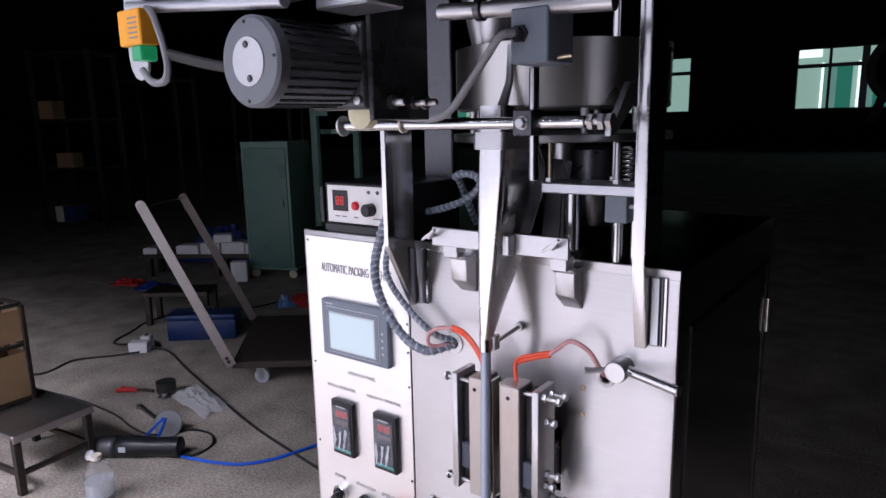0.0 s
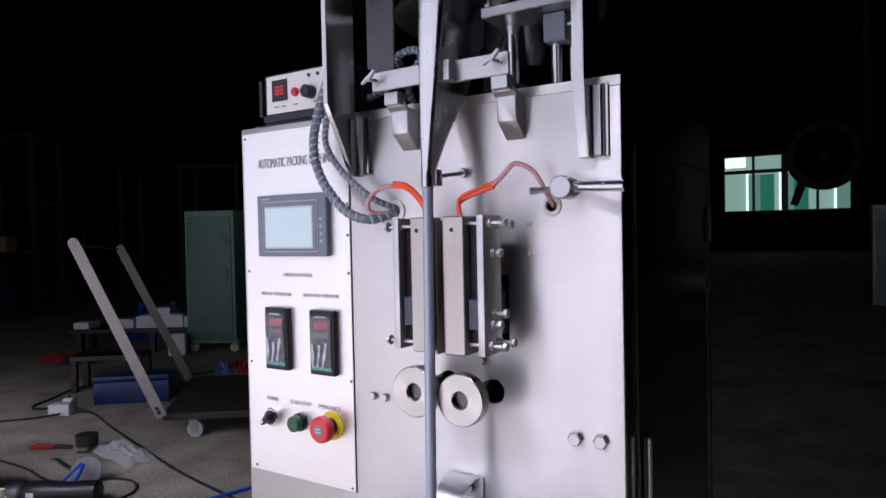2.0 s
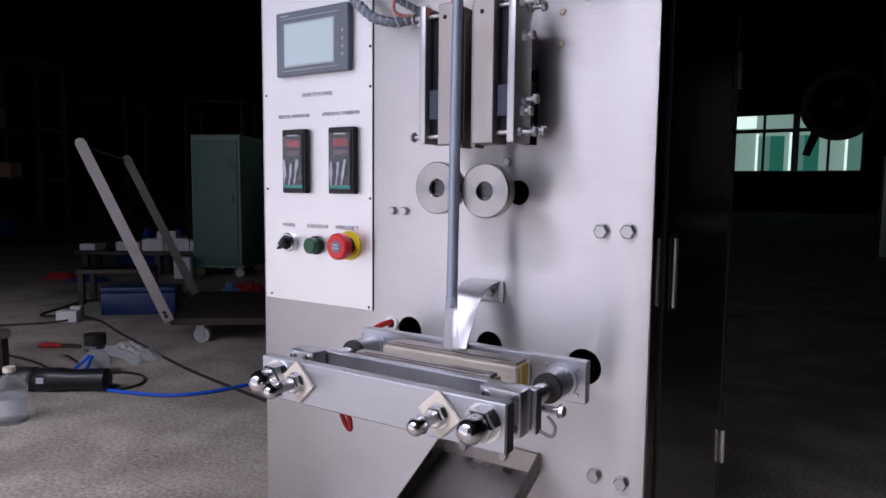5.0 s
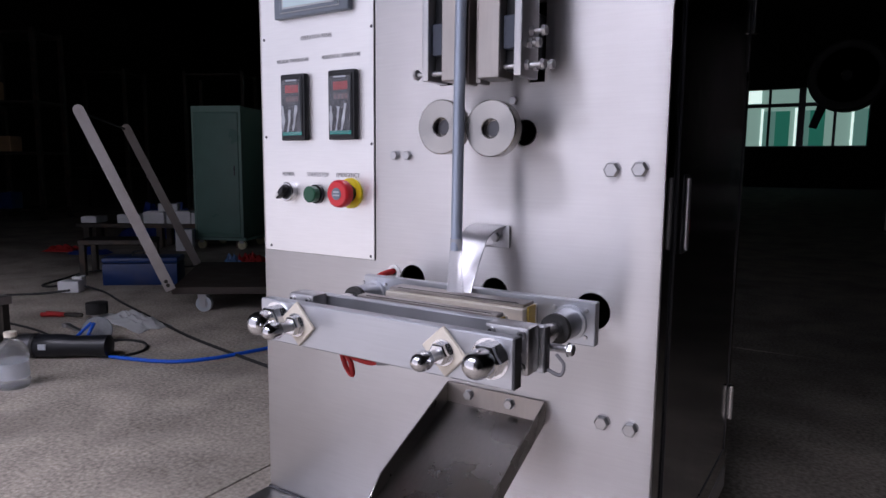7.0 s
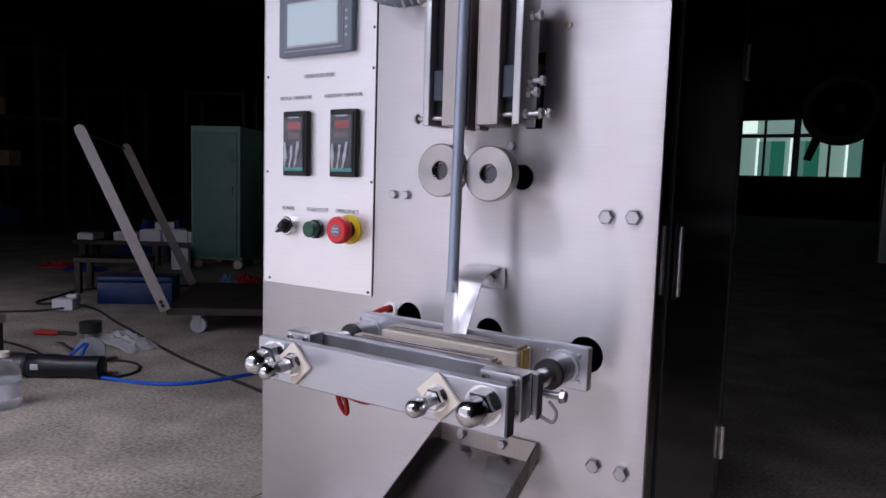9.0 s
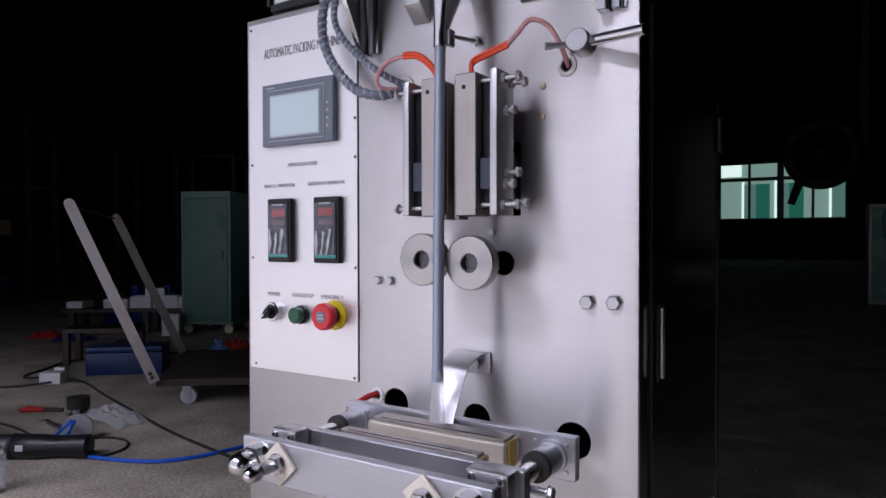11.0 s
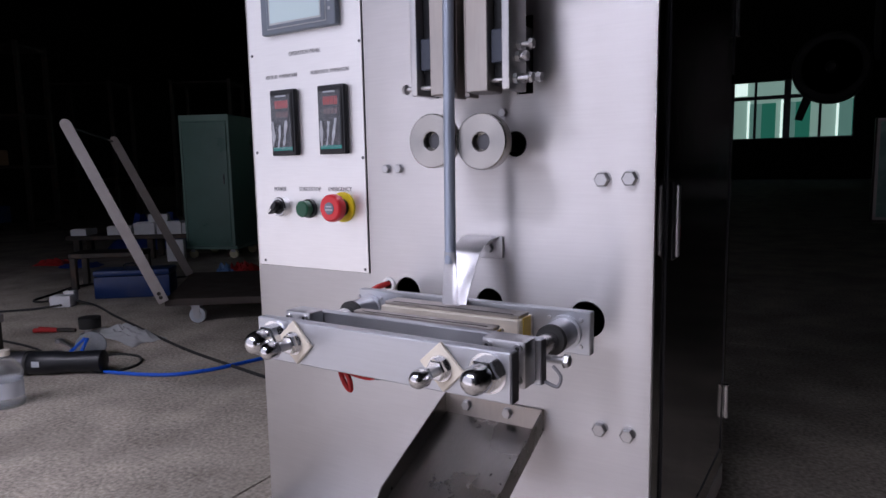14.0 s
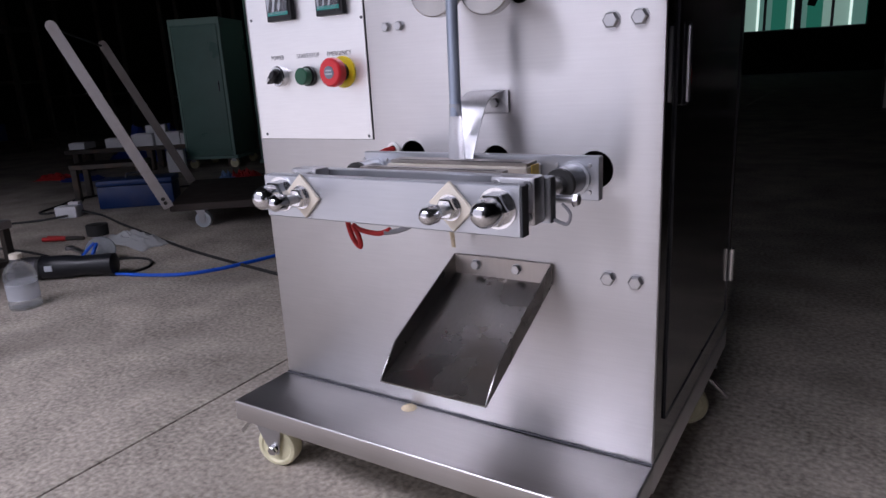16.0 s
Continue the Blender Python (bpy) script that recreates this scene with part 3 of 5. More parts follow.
part("knob_grip", prism([(0.0545, 0.6515), (0.0570, 0.6470), (0.0700, 0.6560), (0.0735, 0.6640), (0.0710, 0.6675), (0.0640, 0.6640)], "y", -0.0275, -0.0160, 0.0012), BLACK, sw)
part("pointer", prism([(0.0550, 0.6512), (0.0566, 0.6488), (0.0630, 0.6540), (0.0618, 0.6568)], "y", -0.0282, -0.0270, 0.0004), WHITE, sw)
st = part("start_button", rod((0.119, -0.0022, 0.656), (0.119, -0.009, 0.656), 0.0140, 28), BLACK, machine, "dark green push button")
part("button_cap", rod((0.119, -0.009, 0.656), (0.119, -0.022, 0.656), 0.0120, 28, None, 0.0015), GREENB, st)
em = part("emergency_stop", rod((0.183, -0.0022, 0.659), (0.183, -0.006, 0.659), 0.0215, 36), YELLOW, machine, "red mushroom stop button on a yellow ring")
part("button_neck", rod((0.183, -0.006, 0.659), (0.183, -0.020, 0.659), 0.0125, 24), BLACK, em)
part("mushroom_cap", lathe((0.183, -0.018, 0.659), (0.183, -1, 0.659), [(0.014, 0), (0.0190, 0.002), (0.0197, 0.007), (0.0190, 0.013), (0.0165, 0.0155), (0.0, 0.0160)], 36), RED, em)
part("cap_disc", rod((0.183, -0.0336, 0.659), (0.183, -0.0345, 0.659), 0.0085, 24), GREYP, em, "grey disc with arrows")
part("arrow_mark", box(0.1770, 0.1890, -0.0349, -0.0346, 0.6560, 0.6580, 0), GREYL, em)
part("arrow_mark", box(0.1780, 0.1880, -0.0349, -0.0346, 0.6605, 0.6625, 0), GREYL, em)

# ---- bolts and fittings on the front plate ----
for x, z, r in ((0.561, 0.696, 0.0088), (0.592, 0.697, 0.0088), (0.561, 0.404, 0.0085), (0.594, 0.403, 0.0085), (0.260, 0.712, 0.0062), (0.281, 0.712, 0.0062), (0.437, 0.777, 0.0055)):
    part("bolt", hexbolt((x, 0, z), (x, -1, z), r, r * 0.85), STEEL, machine)
for x, z in ((0.505, 0.950), (0.504, 0.914)):
    part("screw", lathe((x, 0, z), (x, -1, z), [(0.0042, 0), (0.0036, 0.002), (0, 0.0028)], 14), BRASS, machine, "small brass screw")
for x, z, r in ((0.535, 0.970, 0.008), (0.306, 0.972, 0.010), (0.258, 0.552, 0.007)):
    part("grommet", lathe((x, 0.002, z), (x, -1, z), [(r * 0.85, 0), (r * 1.55, 0.0022), (r * 1.5, 0.0042), (r * 1.0, 0.0052), (r * 0.85, 0.0042), (r * 0.85, 0)], 24), WHITE, machine, "white cable grommet")
kn = part("adjuster", lathe((0.557, 0, 0.990), (0.557, -1, 0.990), [(0.0135, 0), (0.0135, 0.026), (0.012, 0.0285), (0, 0.0285)], 28), STEEL, machine, "round lever hub with a rod")
part("lever_rod", rod((0.562, -0.012, 0.991), (0.634, -0.034, 0.987), 0.0062, 16), CHROME, kn)
part("thumb_screw", rod((0.548, -0.017, 0.989), (0.525, -0.030, 0.987), 0.0035, 12), STEEL, kn)
part("screw_head", rod((0.528, -0.0285, 0.987), (0.521, -0.0325, 0.987), 0.0044, 12), STEEL, kn)

# ---- pull rollers ----
for x, z in ((0.4415, 0.741), (0.3755, 0.744)):
    rl = part("pull_roller", lathe((x, -0.051, z), (x, -1, z), [(0.010, 0), (0.0305, 0), (0.0318, 0.0012), (0.0318, 0.0148), (0.0305, 0.016), (0.0115, 0.016), (0.0105, 0.0150), (0.0105, 0.004), (0, 0.004)], 56), brushed(mat("turned_steel", (0.43, 0.415, 0.40), 0.24, 1, 0.05, 30, (1, 1, 1), 0.0, 0.04, 200), 0.9, None, (x - 0.31, 0, z)), machine, "turned steel pull roller")
    part("roller_shaft", rod((x + 0.001, 0.03, z), (x + 0.001, -0.051, z), 0.0105, 20), DARKST, rl)
    # hub in darker steel, which stands in for shade inside the bore
    part("hub_face", rod((x, -0.0545, z), (x, -0.0590, z), 0.0088, 20), DARKST, rl)

# ---- vertical sealing unit ----
vs = part("vertical_sealer", box(0.3505, 0.3595, -0.070, -0.026, 0.797, 0.960, 0.0016, 2), STEEL, machine, "vertical heat sealing jaws with spring bolts")
part("side_cheek", box(0.4700, 0.4795, -0.070, -0.026, 0.796, 0.961, 0.0016, 2), STEEL, vs)
for x0, x1 in ((0.3775, 0.4000), (0.4250, 0.4530)):
    part("heater_block", box(x0, x1, -0.070, -0.034, 0.7955, 0.960, 0.0012), WARM, vs, "heat-tinted steel heater block")
    xx = x0 + 0.42 * (x1 - x0)
    # flat dark disc in place of a shaded hole
    part("pin_hole", rod((xx, -0.0698, 0.944), (xx, -0.0704, 0.944), 0.0027, 14), SHADE_BLACK, vs)
part("seal_strip", box(0.4015, 0.4070, -0.058, -0.036, 0.792, 0.956, 0.0008), WARM, vs)
part("seal_strip", box(0.4165, 0.4235, -0.058, -0.036, 0.792, 0.957, 0.0008), WARM, vs)
part("insulator", box(0.3600, 0.3770, -0.056, -0.030, 0.803, 0.952, 0.001), BLACK, vs)
part("insulator", box(0.4535, 0.4695, -0.056, -0.030, 0.803, 0.952, 0.001), BLACK, vs)
part("heater_terminal", box(0.3610, 0.3765, -0.064, -0.056, 0.826, 0.862, 0.001), NAVY, vs)
part("heater_terminal", box(0.4540, 0.4690, -0.064, -0.056, 0.826, 0.862, 0.001), NAVY, vs)
part("rocker_arm", box(0.456, 0.474, -0.027, 0.06, 0.815, 0.872, 0.002), DARKST, vs)
part("rocker_arm", box(0.334, 0.350, -0.040, 0.06, 0.815, 0.872, 0.002), DARKST, vs)
for y, z, a, b in ((-0.058, 0.951, 0.453, 0.499), (-0.038, 0.949, 0.453, 0.497), (-0.058, 0.808, 0.453, 0.498), (-0.038, 0.810, 0.453, 0.499), (-0.048, 0.845, 0.48, 0.494), (-0.052, 0.832, 0.48, 0.489), (-0.050, 0.916, 0.48, 0.4885)):
    sb = part("spring_bolt", rod((a, y, z), (b, y, z), 0.0029, 12), STEEL, vs)
    part("bolt_head", hexbolt((b, y, z), (b + 1, y, z), 0.0056, 0.0042), STEEL, sb)
    part("nut", lathe((0.4797, y, z), (1, y, z), [(0.0058, 0), (0.0058, 0.0048)], 6), STEEL, sb)
for y, z in ((-0.060, 0.949), (-0.060, 0.806)):
    sb = part("spring_bolt", rod((0.338, y, z), (0.3775, y, z), 0.0029, 12), STEEL, vs)
    part("bolt_head", hexbolt((0.338, y, z), (-1, y, z), 0.0056, 0.0042), STEEL, sb)

# ---- filling tube and funnel ----
def ring_rect(z, x0, x1, y0, y1, c, n=24):
    out = []
    cx, cy, hx, hy = (x0 + x1) / 2, (y0 + y1) / 2, (x1 - x0) / 2, (y1 - y0) / 2
    for k in range(n):
        a = 6.283185 * k / n
        e = 2.0 / c
        out.append((cx + hx * math.copysign(abs(math.cos(a)) ** e, math.cos(a)), cy + hy * math.copysign(abs(math.sin(a)) ** e, math.sin(a)), z))
    return out


fn = part("funnel", loft([ring_rect(1.300, 0.399, 0.437, -0.077, -0.025, 7), ring_rect(1.255, 0.398, 0.437, -0.077, 0.010, 7), ring_rect(1.225, 0.397, 0.436, -0.077, 0.034, 8), ring_rect(1.185, 0.3955, 0.431, -0.076, 0.034, 8),
                          ring_rect(1.120, 0.394, 0.422, -0.073, 0.006, 7), ring_rect(1.060, 0.393, 0.413, -0.071, -0.030, 5), ring_rect(1.012, 0.3925, 0.4080, -0.0695, -0.0535, 2)]), SHINE, machine, "shiny folded filling funnel")
part("funnel_collar", loft([ring_rect(1.270, 0.394, 0.441, -0.081, 0.004, 8), ring_rect(1.250, 0.393, 0.440, -0.081, 0.014, 8)]), STEEL, fn)
tb = part("filling_tube", rod((0.3995, -0.0610, 1.030), (0.4075, -0.0810, 0.602), 0.0066, 22), mat("blue_grey_tube", (0.36, 0.41, 0.50), 0.45, 0.55, 0.08, 20, (1, 1, 0.05), 0.02), machine, "slim blue-grey film tube")
part("tube_sleeve", rod((0.3995, -0.0613, 1.024), (0.4003, -0.0628, 0.996), 0.0080, 22), CHROME, tb)
part("tube_clamp", box(0.4070, 0.4125, -0.060, -0.048, 0.998, 1.018, 0.0012), STEEL, tb)
part("stay_pin", rod((0.412, -0.052, 1.010), (0.416, 0.001, 1.017), 0.0027, 12), STEEL, tb)
part("pin_head", rod((0.416, -0.008, 1.016), (0.416, 0.0, 1.017), 0.0062, 14), STEEL, tb)
part("film_web", loft([ring_rect(0.616, 0.4000, 0.4145, -0.0875, -0.0735, 2), ring_rect(0.594, 0.3985, 0.4165, -0.0850, -0.0775, 2), ring_rect(0.552, 0.3960, 0.4190, -0.0835, -0.0815, 2)]), FILM, tb, "milky plastic film hose")

# ---- spring guide over the jaws ----
sg = part("spring_guide", box(0.398, 0.436, -0.0032, -0.0002, 0.599, 0.627, 0.002, 2), STEEL, machine, "bent spring steel guide strip")
part("bolt", hexbolt((0.4175, -0.003, 0.612), (0.4175, -1, 0.612), 0.0062, 0.005), STEEL, sg)
L_, R_ = [], []
for k in range(19):
    t = k / 18
    a = min(t / 0.45, 1.0) * radians(82)
    y = -0.003 - 0.045 * math.sin(a) - 0.029 * max(0.0, t - 0.45) / 0.55
    z = 0.6262 - 0.026 * (1 - math.cos(a)) - 0.052 * max(0.0, t - 0.45) / 0.55
    L_.append((0.386 + 0.008 * t + 0.014 * t * t, y, z))
    R_.append((0.431 - 0.016 * t + 0.009 * t * t, y * 0.985, z - 0.001))
part("guide_band", strip(L_, R_, 0.0012), STEEL, sg)

# ---- horizontal sealing jaws ----
jaw = part("cross_sealer", box(0.250, 0.559, -0.233, -0.219, 0.508, 0.554, 0.0012), ALU, machine, "horizontal sealing jaw carriage")
part("bar_end", box(0.5592, 0.5602, -0.2325, -0.2195, 0.5085, 0.5535, 0.0003), DARKST, jaw)
mid = part("middle_plate", box(0.252, 0.562, -0.176, -0.165, 0.509, 0.553, 0.001), ALU, jaw)
part("plate_end", box(0.5622, 0.5630, -0.1758, -0.1652, 0.5095, 0.5525, 0.0002), DARKST, mid)
rear = part("rear_plate", box(0.258, 0.571, -0.066, -0.054, 0.510, 0.5575, 0.001), ALU, jaw)
for x0, x1 in ((0.512, 0.5575), (0.258, 0.296)):
    bb = part("bearing_block", box(x0, x1, -0.200, -0.1765, 0.511, 0.5560, 0.003, 2), STEEL, jaw, "steel bearing block with socket screws")
    for xx in (x0 + 0.007, x1 - 0.007):
        for zz in (0.519, 0.5490):
            s = part("socket_screw", rod((xx, -0.1995, zz), (xx, -0.2025, zz), 0.0045, 16), STEEL, bb)
            # flat dark hexagon in place of the socket's shade
            part("socket_hole", lathe((xx, -0.2026, zz), (xx, -1, zz), [(0.0024, 0), (0.0024, 0.0003)], 6), SHADE_BLACK, bb)
for x in (0.5425, 0.2755):
    part("guide_rod", rod((x, 0.03, 0.5335), (x, -0.219, 0.5335), 0.0098, 24), CHROME, jaw, "ground guide rod")
    bu = part("guide_bush", lathe((x, -0.054, 0.5335), (x, -1, 0.5335), [(0.0190, 0), (0.0190, 0.016), (0.0160, 0.0165), (0.0160, 0.046), (0.0150, 0.048)], 32), ALU, jaw, "flanged aluminium bush")
    part("bush_seal", rod((x, -0.101, 0.5335), (x, -0.108, 0.5335), 0.0163, 28), RUBBER, bu)
    for a in (45, 135, 225, 315):
        xx, zz = x + 0.0255 * math.cos(radians(a)), 0.5335 + 0.0205 * math.sin(radians(a))
        part("screw", lathe((xx, -0.066, zz), (xx, -1, zz), [(0.0026, 0), (0.0020, 0.0015), (0, 0.0018)], 10), STEEL, rear)
for y0, y1 in ((-0.1045, -0.0665), (-0.1645, -0.1375)):
    sj = part("sealing_bar", box(0.322, 0.505, y0, y1, 0.520, 0.5495, 0.0012), SEALBAR, jaw, "pale worn sealing bar")
    part("bar_cap", box(0.324, 0.503, y0 + 0.006, y1 - 0.006, 0.5496, 0.5535, 0.0008), WARM, sj)
    part("insulator", box(0.5052, 0.5070, y0 + 0.010, y1 - 0.010, 0.521, 0.5505, 0.0004), OCHRE, sj)
    # dark strip laid on top in place of a shaded slot
    part("slot", box(0.335, 0.495, y0 + 0.008, y0 + 0.010, 0.5535, 0.5538, 0), SHADE_BLACK, sj)
part("stop_screw", rod((0.555, -0.150, 0.528), (0.575, -0.150, 0.528), 0.004, 12), STEEL, jaw)
part("stop_screw_head", hexbolt((0.575, -0.150, 0.528), (1, -0.150, 0.528), 0.0062, 0.005), STEEL, jaw)
part("lead_loop", sweep([(0.563, -0.170, 0.512), (0.575, -0.168, 0.508), (0.578, -0.167, 0.518), (0.570, -0.167, 0.527)], 0.0018, 6), LOOMG, jaw)


def acorn(x, y, z, r, parent, reach):
    nut = part("acorn_nut", lathe((x, y, z), (x, -9, z), [(r * 1.45, 0), (r * 1.45, 0.0016)], 28), CHROME, parent, "polished domed nut")
    part("hex_nut", lathe((x, y - 0.0016, z), (x, -9, z), [(r * 1.22, 0), (r * 1.22, r * 0.85), (r * 1.05, r * 1.0)], 6), CHROME, nut)
    b = y - 0.0016 - r * 1.0 - reach
    if reach:
        part("stud", rod((x, y, z), (x, b, z), r * 0.62, 16), STEEL, nut)
        part("lock_nut", lathe((x, b + 0.004, z), (x, -9, z), [(r * 1.05, 0), (r * 1.05, 0.005)], 6), CHROME, nut)
    part("dome", lathe((x, b, z), (x, -9, z), [(r, 0), (r, r * 0.7), (r * 0.94, r * 1.05), (r * 0.77, r * 1.38), (r * 0.5, r * 1.62), (0, r * 1.72)], 28), CHROME, nut)


acorn(0.5365, -0.233, 0.5335, 0.0128, jaw, 0)
acorn(0.2755, -0.233, 0.5335, 0.0128, jaw, 0.002)
for x in (0.4905, 0.3080):
    c, s = 0.0235, 0.0235
    sq = part("nylon_washer", prism([(x + 0.002, 0.533 - c), (x + s, 0.531), (x - 0.001, 0.533 + c), (x - s, 0.536)], "y", -0.2375, -0.2333, 0.0008), NYLON, jaw, "square cream nylon washer")
    acorn(x, -0.2376, 0.5325, 0.0085, jaw, 0.020)

# ---- discharge chute ----
ch = part("chute", box(0.349, 0.490, -0.0045, -0.0005, 0.386, 0.4145, 0.0008), WARM, machine, "stainless discharge chute, slightly soiled")
for x in (0.383, 0.442):
    part("bolt", hexbolt((x, -0.0045, 0.4025), (x, -1, 0.4025), 0.0066, 0.0052), STEEL, ch)
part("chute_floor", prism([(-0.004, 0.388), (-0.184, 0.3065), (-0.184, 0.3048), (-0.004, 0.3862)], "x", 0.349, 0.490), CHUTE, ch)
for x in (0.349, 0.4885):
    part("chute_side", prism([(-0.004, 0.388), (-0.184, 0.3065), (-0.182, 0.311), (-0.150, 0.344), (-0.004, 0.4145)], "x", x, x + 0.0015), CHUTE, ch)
part("powder_smear", lathe((0.262, -0.014, Z0), (0.262, -0.014, 1), [(0.0125, 0), (0.010, 0.002), (0.005, 0.0045), (0.0, 0.005)], 9), POWDER, bs, "spilled cream powder")
part("film_scrap", loft([ring_rect(0.430, 0.360, 0.366, -0.028, -0.026, 2), ring_rect(0.455, 0.3615, 0.3690, -0.036, -0.033, 2), ring_rect(0.508, 0.3640, 0.3740, -0.074, -0.071, 2)]), POWDER, ch, "powdery film tail hanging over the chute")

# ---- leads ----
lead = part("wire_loom", sweep([(0.226, -0.040, 1.160), (0.206, -0.036, 1.126), (0.187, -0.032, 1.074), (0.196, -0.030, 1.025), (0.236, -0.030, 0.978), (0.275, -0.024, 0.961), (0.303, 0.004, 0.970)], 0.0062, 10, 16, None, 0.12, 3), LOOM, machine, "grey spiral-wrapped wire loom")
part("wire_loom", sweep([(0.230, -0.034, 1.150), (0.218, -0.033, 1.116), (0.209, -0.031, 1.070), (0.236, -0.028, 1.028), (0.284, -0.022, 0.989), (0.308, 0.004, 0.975)], 0.0043, 10, 16, None, 0.12, 3), LOOM, machine)
WRAP = mat("pale_spiral_band", (0.36, 0.40, 0.47), 0.35, 0, 0.12, 60)


def helix(pts, r, pitch, per=16):
    """Points of a band wound round a smooth path."""
    path = smooth_path(pts, per)
    out, up, run = [], Vector((0.13, 0.31, 0.94)), 0.0
    for i in range(len(path) - 1):
        d = path[i + 1] - path[i]
        L = d.length
        d.normalize()
        u = (up - d * up.dot(d)).normalized()
        up = u
        v = d.cross(u)
        steps = max(1, int(L / pitch * 8))
        for k in range(steps):
            a = 6.283185 * (run + L * k / steps) / pitch
            out.append(path[i] + d * (L * k / steps) + r * (u * math.cos(a) + v * math.sin(a)))
        run += L
    return out


part("spiral_wrap", sweep(helix([(0.226, -0.040, 1.160), (0.206, -0.036, 1.126), (0.187, -0.032, 1.074), (0.196, -0.030, 1.025), (0.236, -0.030, 0.978), (0.275, -0.024, 0.961), (0.303, 0.004, 0.970)], 0.0056, 0.0105), 0.0024, 5, 1), WRAP, lead)
part("spiral_wrap", sweep(helix([(0.230, -0.034, 1.150), (0.218, -0.033, 1.116), (0.209, -0.031, 1.070), (0.236, -0.028, 1.028), (0.284, -0.022, 0.989), (0.308, 0.004, 0.975)], 0.0038, 0.0085), 0.0018, 5, 1), WRAP, lead)
for k, dz in enumerate((0.0, 0.0045)):
    part("heater_lead", sweep([(0.388, -0.048, 0.957), (0.376, -0.040, 0.977 + dz), (0.350, -0.034, 0.998 + dz), (0.325, -0.030, 1.003 + dz)], 0.0027, 8), ORANGE, machine, "orange-red heater lead")
    part("heater_lead", sweep([(0.437, -0.048, 0.957), (0.430, -0.038, 0.977 + dz), (0.452, -0.032, 0.988 + dz), (0.474, -0.030, 0.995 + dz)], 0.0027, 8), ORANGE, machine)
part("braided_lead", sweep([(0.326, -0.030, 1.005), (0.298, -0.030, 1.000), (0.280, -0.028, 0.984), (0.284, -0.024, 0.970), (0.306, 0.004, 0.970)], 0.0030, 8), DUSTY, machine, "dusty red braided lead")
part("braided_lead", sweep([(0.473, -0.030, 0.997), (0.486, -0.030, 1.008), (0.503, -0.032, 1.020), (0.524, -0.028, 1.010), (0.536, -0.018, 0.985), (0.535, 0.004, 0.970)], 0.0030, 8), DUSTY, machine)
part("heater_lead", sweep([(0.255, 0.004, 0.553), (0.249, -0.016, 0.550), (0.243, -0.036, 0.540), (0.240, -0.062, 0.524), (0.244, -0.090, 0.512), (0.275, -0.130, 0.502), (0.300, -0.160, 0.500)], 0.0042, 8), CLOTHR, machine, "thick red heater lead")
part("heater_lead", sweep([(0.300, -0.160, 0.503), (0.306, -0.165, 0.486), (0.314, -0.167, 0.470), (0.323, -0.167, 0.462), (0.321, -0.166, 0.474), (0.313, -0.165, 0.486), (0.322, -0.163, 0.481), (0.345, -0.160, 0.478), (0.362, -0.160, 0.484)], 0.0030, 8), CLOTHR, machine, "red heater lead in a short loop")
part("sheathed_lead", sweep([(0.355, -0.161, 0.480), (0.372, -0.158, 0.483), (0.388, -0.152, 0.490), (0.400, -0.145, 0.503)], 0.0030, 8), LOOMG, machine)

# ---- upper frame of the machine ----
for x, w, y0, y1, xf0, xf1 in ((0.246, 0.0085, -0.066, -0.010, 0.2490, 0.2570), (0.5880, 0.0135, -0.031, 0.022, 0.5890, 0.5995)):
    up = part("upright", prism([(-0.0005, 1.022), (-0.016, 1.022), (y0, 1.116), (y0, 1.52), (y1, 1.52), (y1, 1.118), (min(y1, -0.0005), 1.116)], "x", x - w, x, 0.0008), POST, machine, "tapered flat steel upright")
    part("upright_flange", box(xf0, xf1, -0.008, -0.0003, 1.024, 1.105, 0.0012), ALU, up)
    part("flange_edge", box(xf1 + 0.0006, xf1 + 0.0030, -0.006, -0.0003, 1.024, 1.105, 0.0005), DARKST, up)
    part("flange_edge", box(xf1 + 0.0034, xf1 + 0.0070, -0.005, -0.0003, 1.024, 1.105, 0.0005), POST, up)

cb = part("cross_strip", box(0.313, 0.398, -0.056, -0.051, 1.124, 1.148, 0.0008), STEEL, machine, "flat strip with wing bolts")
part("strip_half", box(0.430, 0.505, -0.048, -0.043, 1.122, 1.148, 0.0008), STEEL, cb)
part("strip_lug", box(0.424, 0.434, -0.062, -0.043, 1.122, 1.147, 0.0012), STEEL, cb)
for x, y in ((0.3185, -0.056), (0.490, -0.048)):
    wb = part("wing_bolt", rod((x, y + 0.008, 1.138), (x, y - 0.015, 1.137), 0.003, 12), STEEL, cb)
    part("wing", prism([(x - 0.011, 1.131), (x - 0.004, 1.135), (x + 0.004, 1.138), (x + 0.011, 1.147), (x + 0.008, 1.149), (x + 0.002, 1.142), (x - 0.004, 1.140), (x - 0.011, 1.134)], "y", y - 0.016, y - 0.011, 0.0006), STEEL, wb)
for x0 in (0.3205, 0.4770):
    hk = part("hook_bracket", prism([(-0.026, 1.106), (-0.025, 1.072), (-0.0005, 1.052), (-0.0005, 1.106)], "x", x0, x0 + 0.0255, 0.001), STEEL, machine, "folded steel hook bracket")
    part("hook_tab", box(x0 + 0.002, x0 + 0.024, -0.044, -0.024, 1.107, 1.124, 0.001), STEEL, hk)
    part("hook_lip", prism([(-0.034, 1.106), (-0.024, 1.100), (-0.022, 1.105), (-0.032, 1.112)], "x", x0 - 0.002, x0 + 0.027, 0.0005), STEEL, hk)

cr = part("cross_rod", rod((0.243, -0.138, 1.280), (0.558, -0.124, 1.280), 0.0062, 20), CHROME, machine, "polished horizontal support rod")
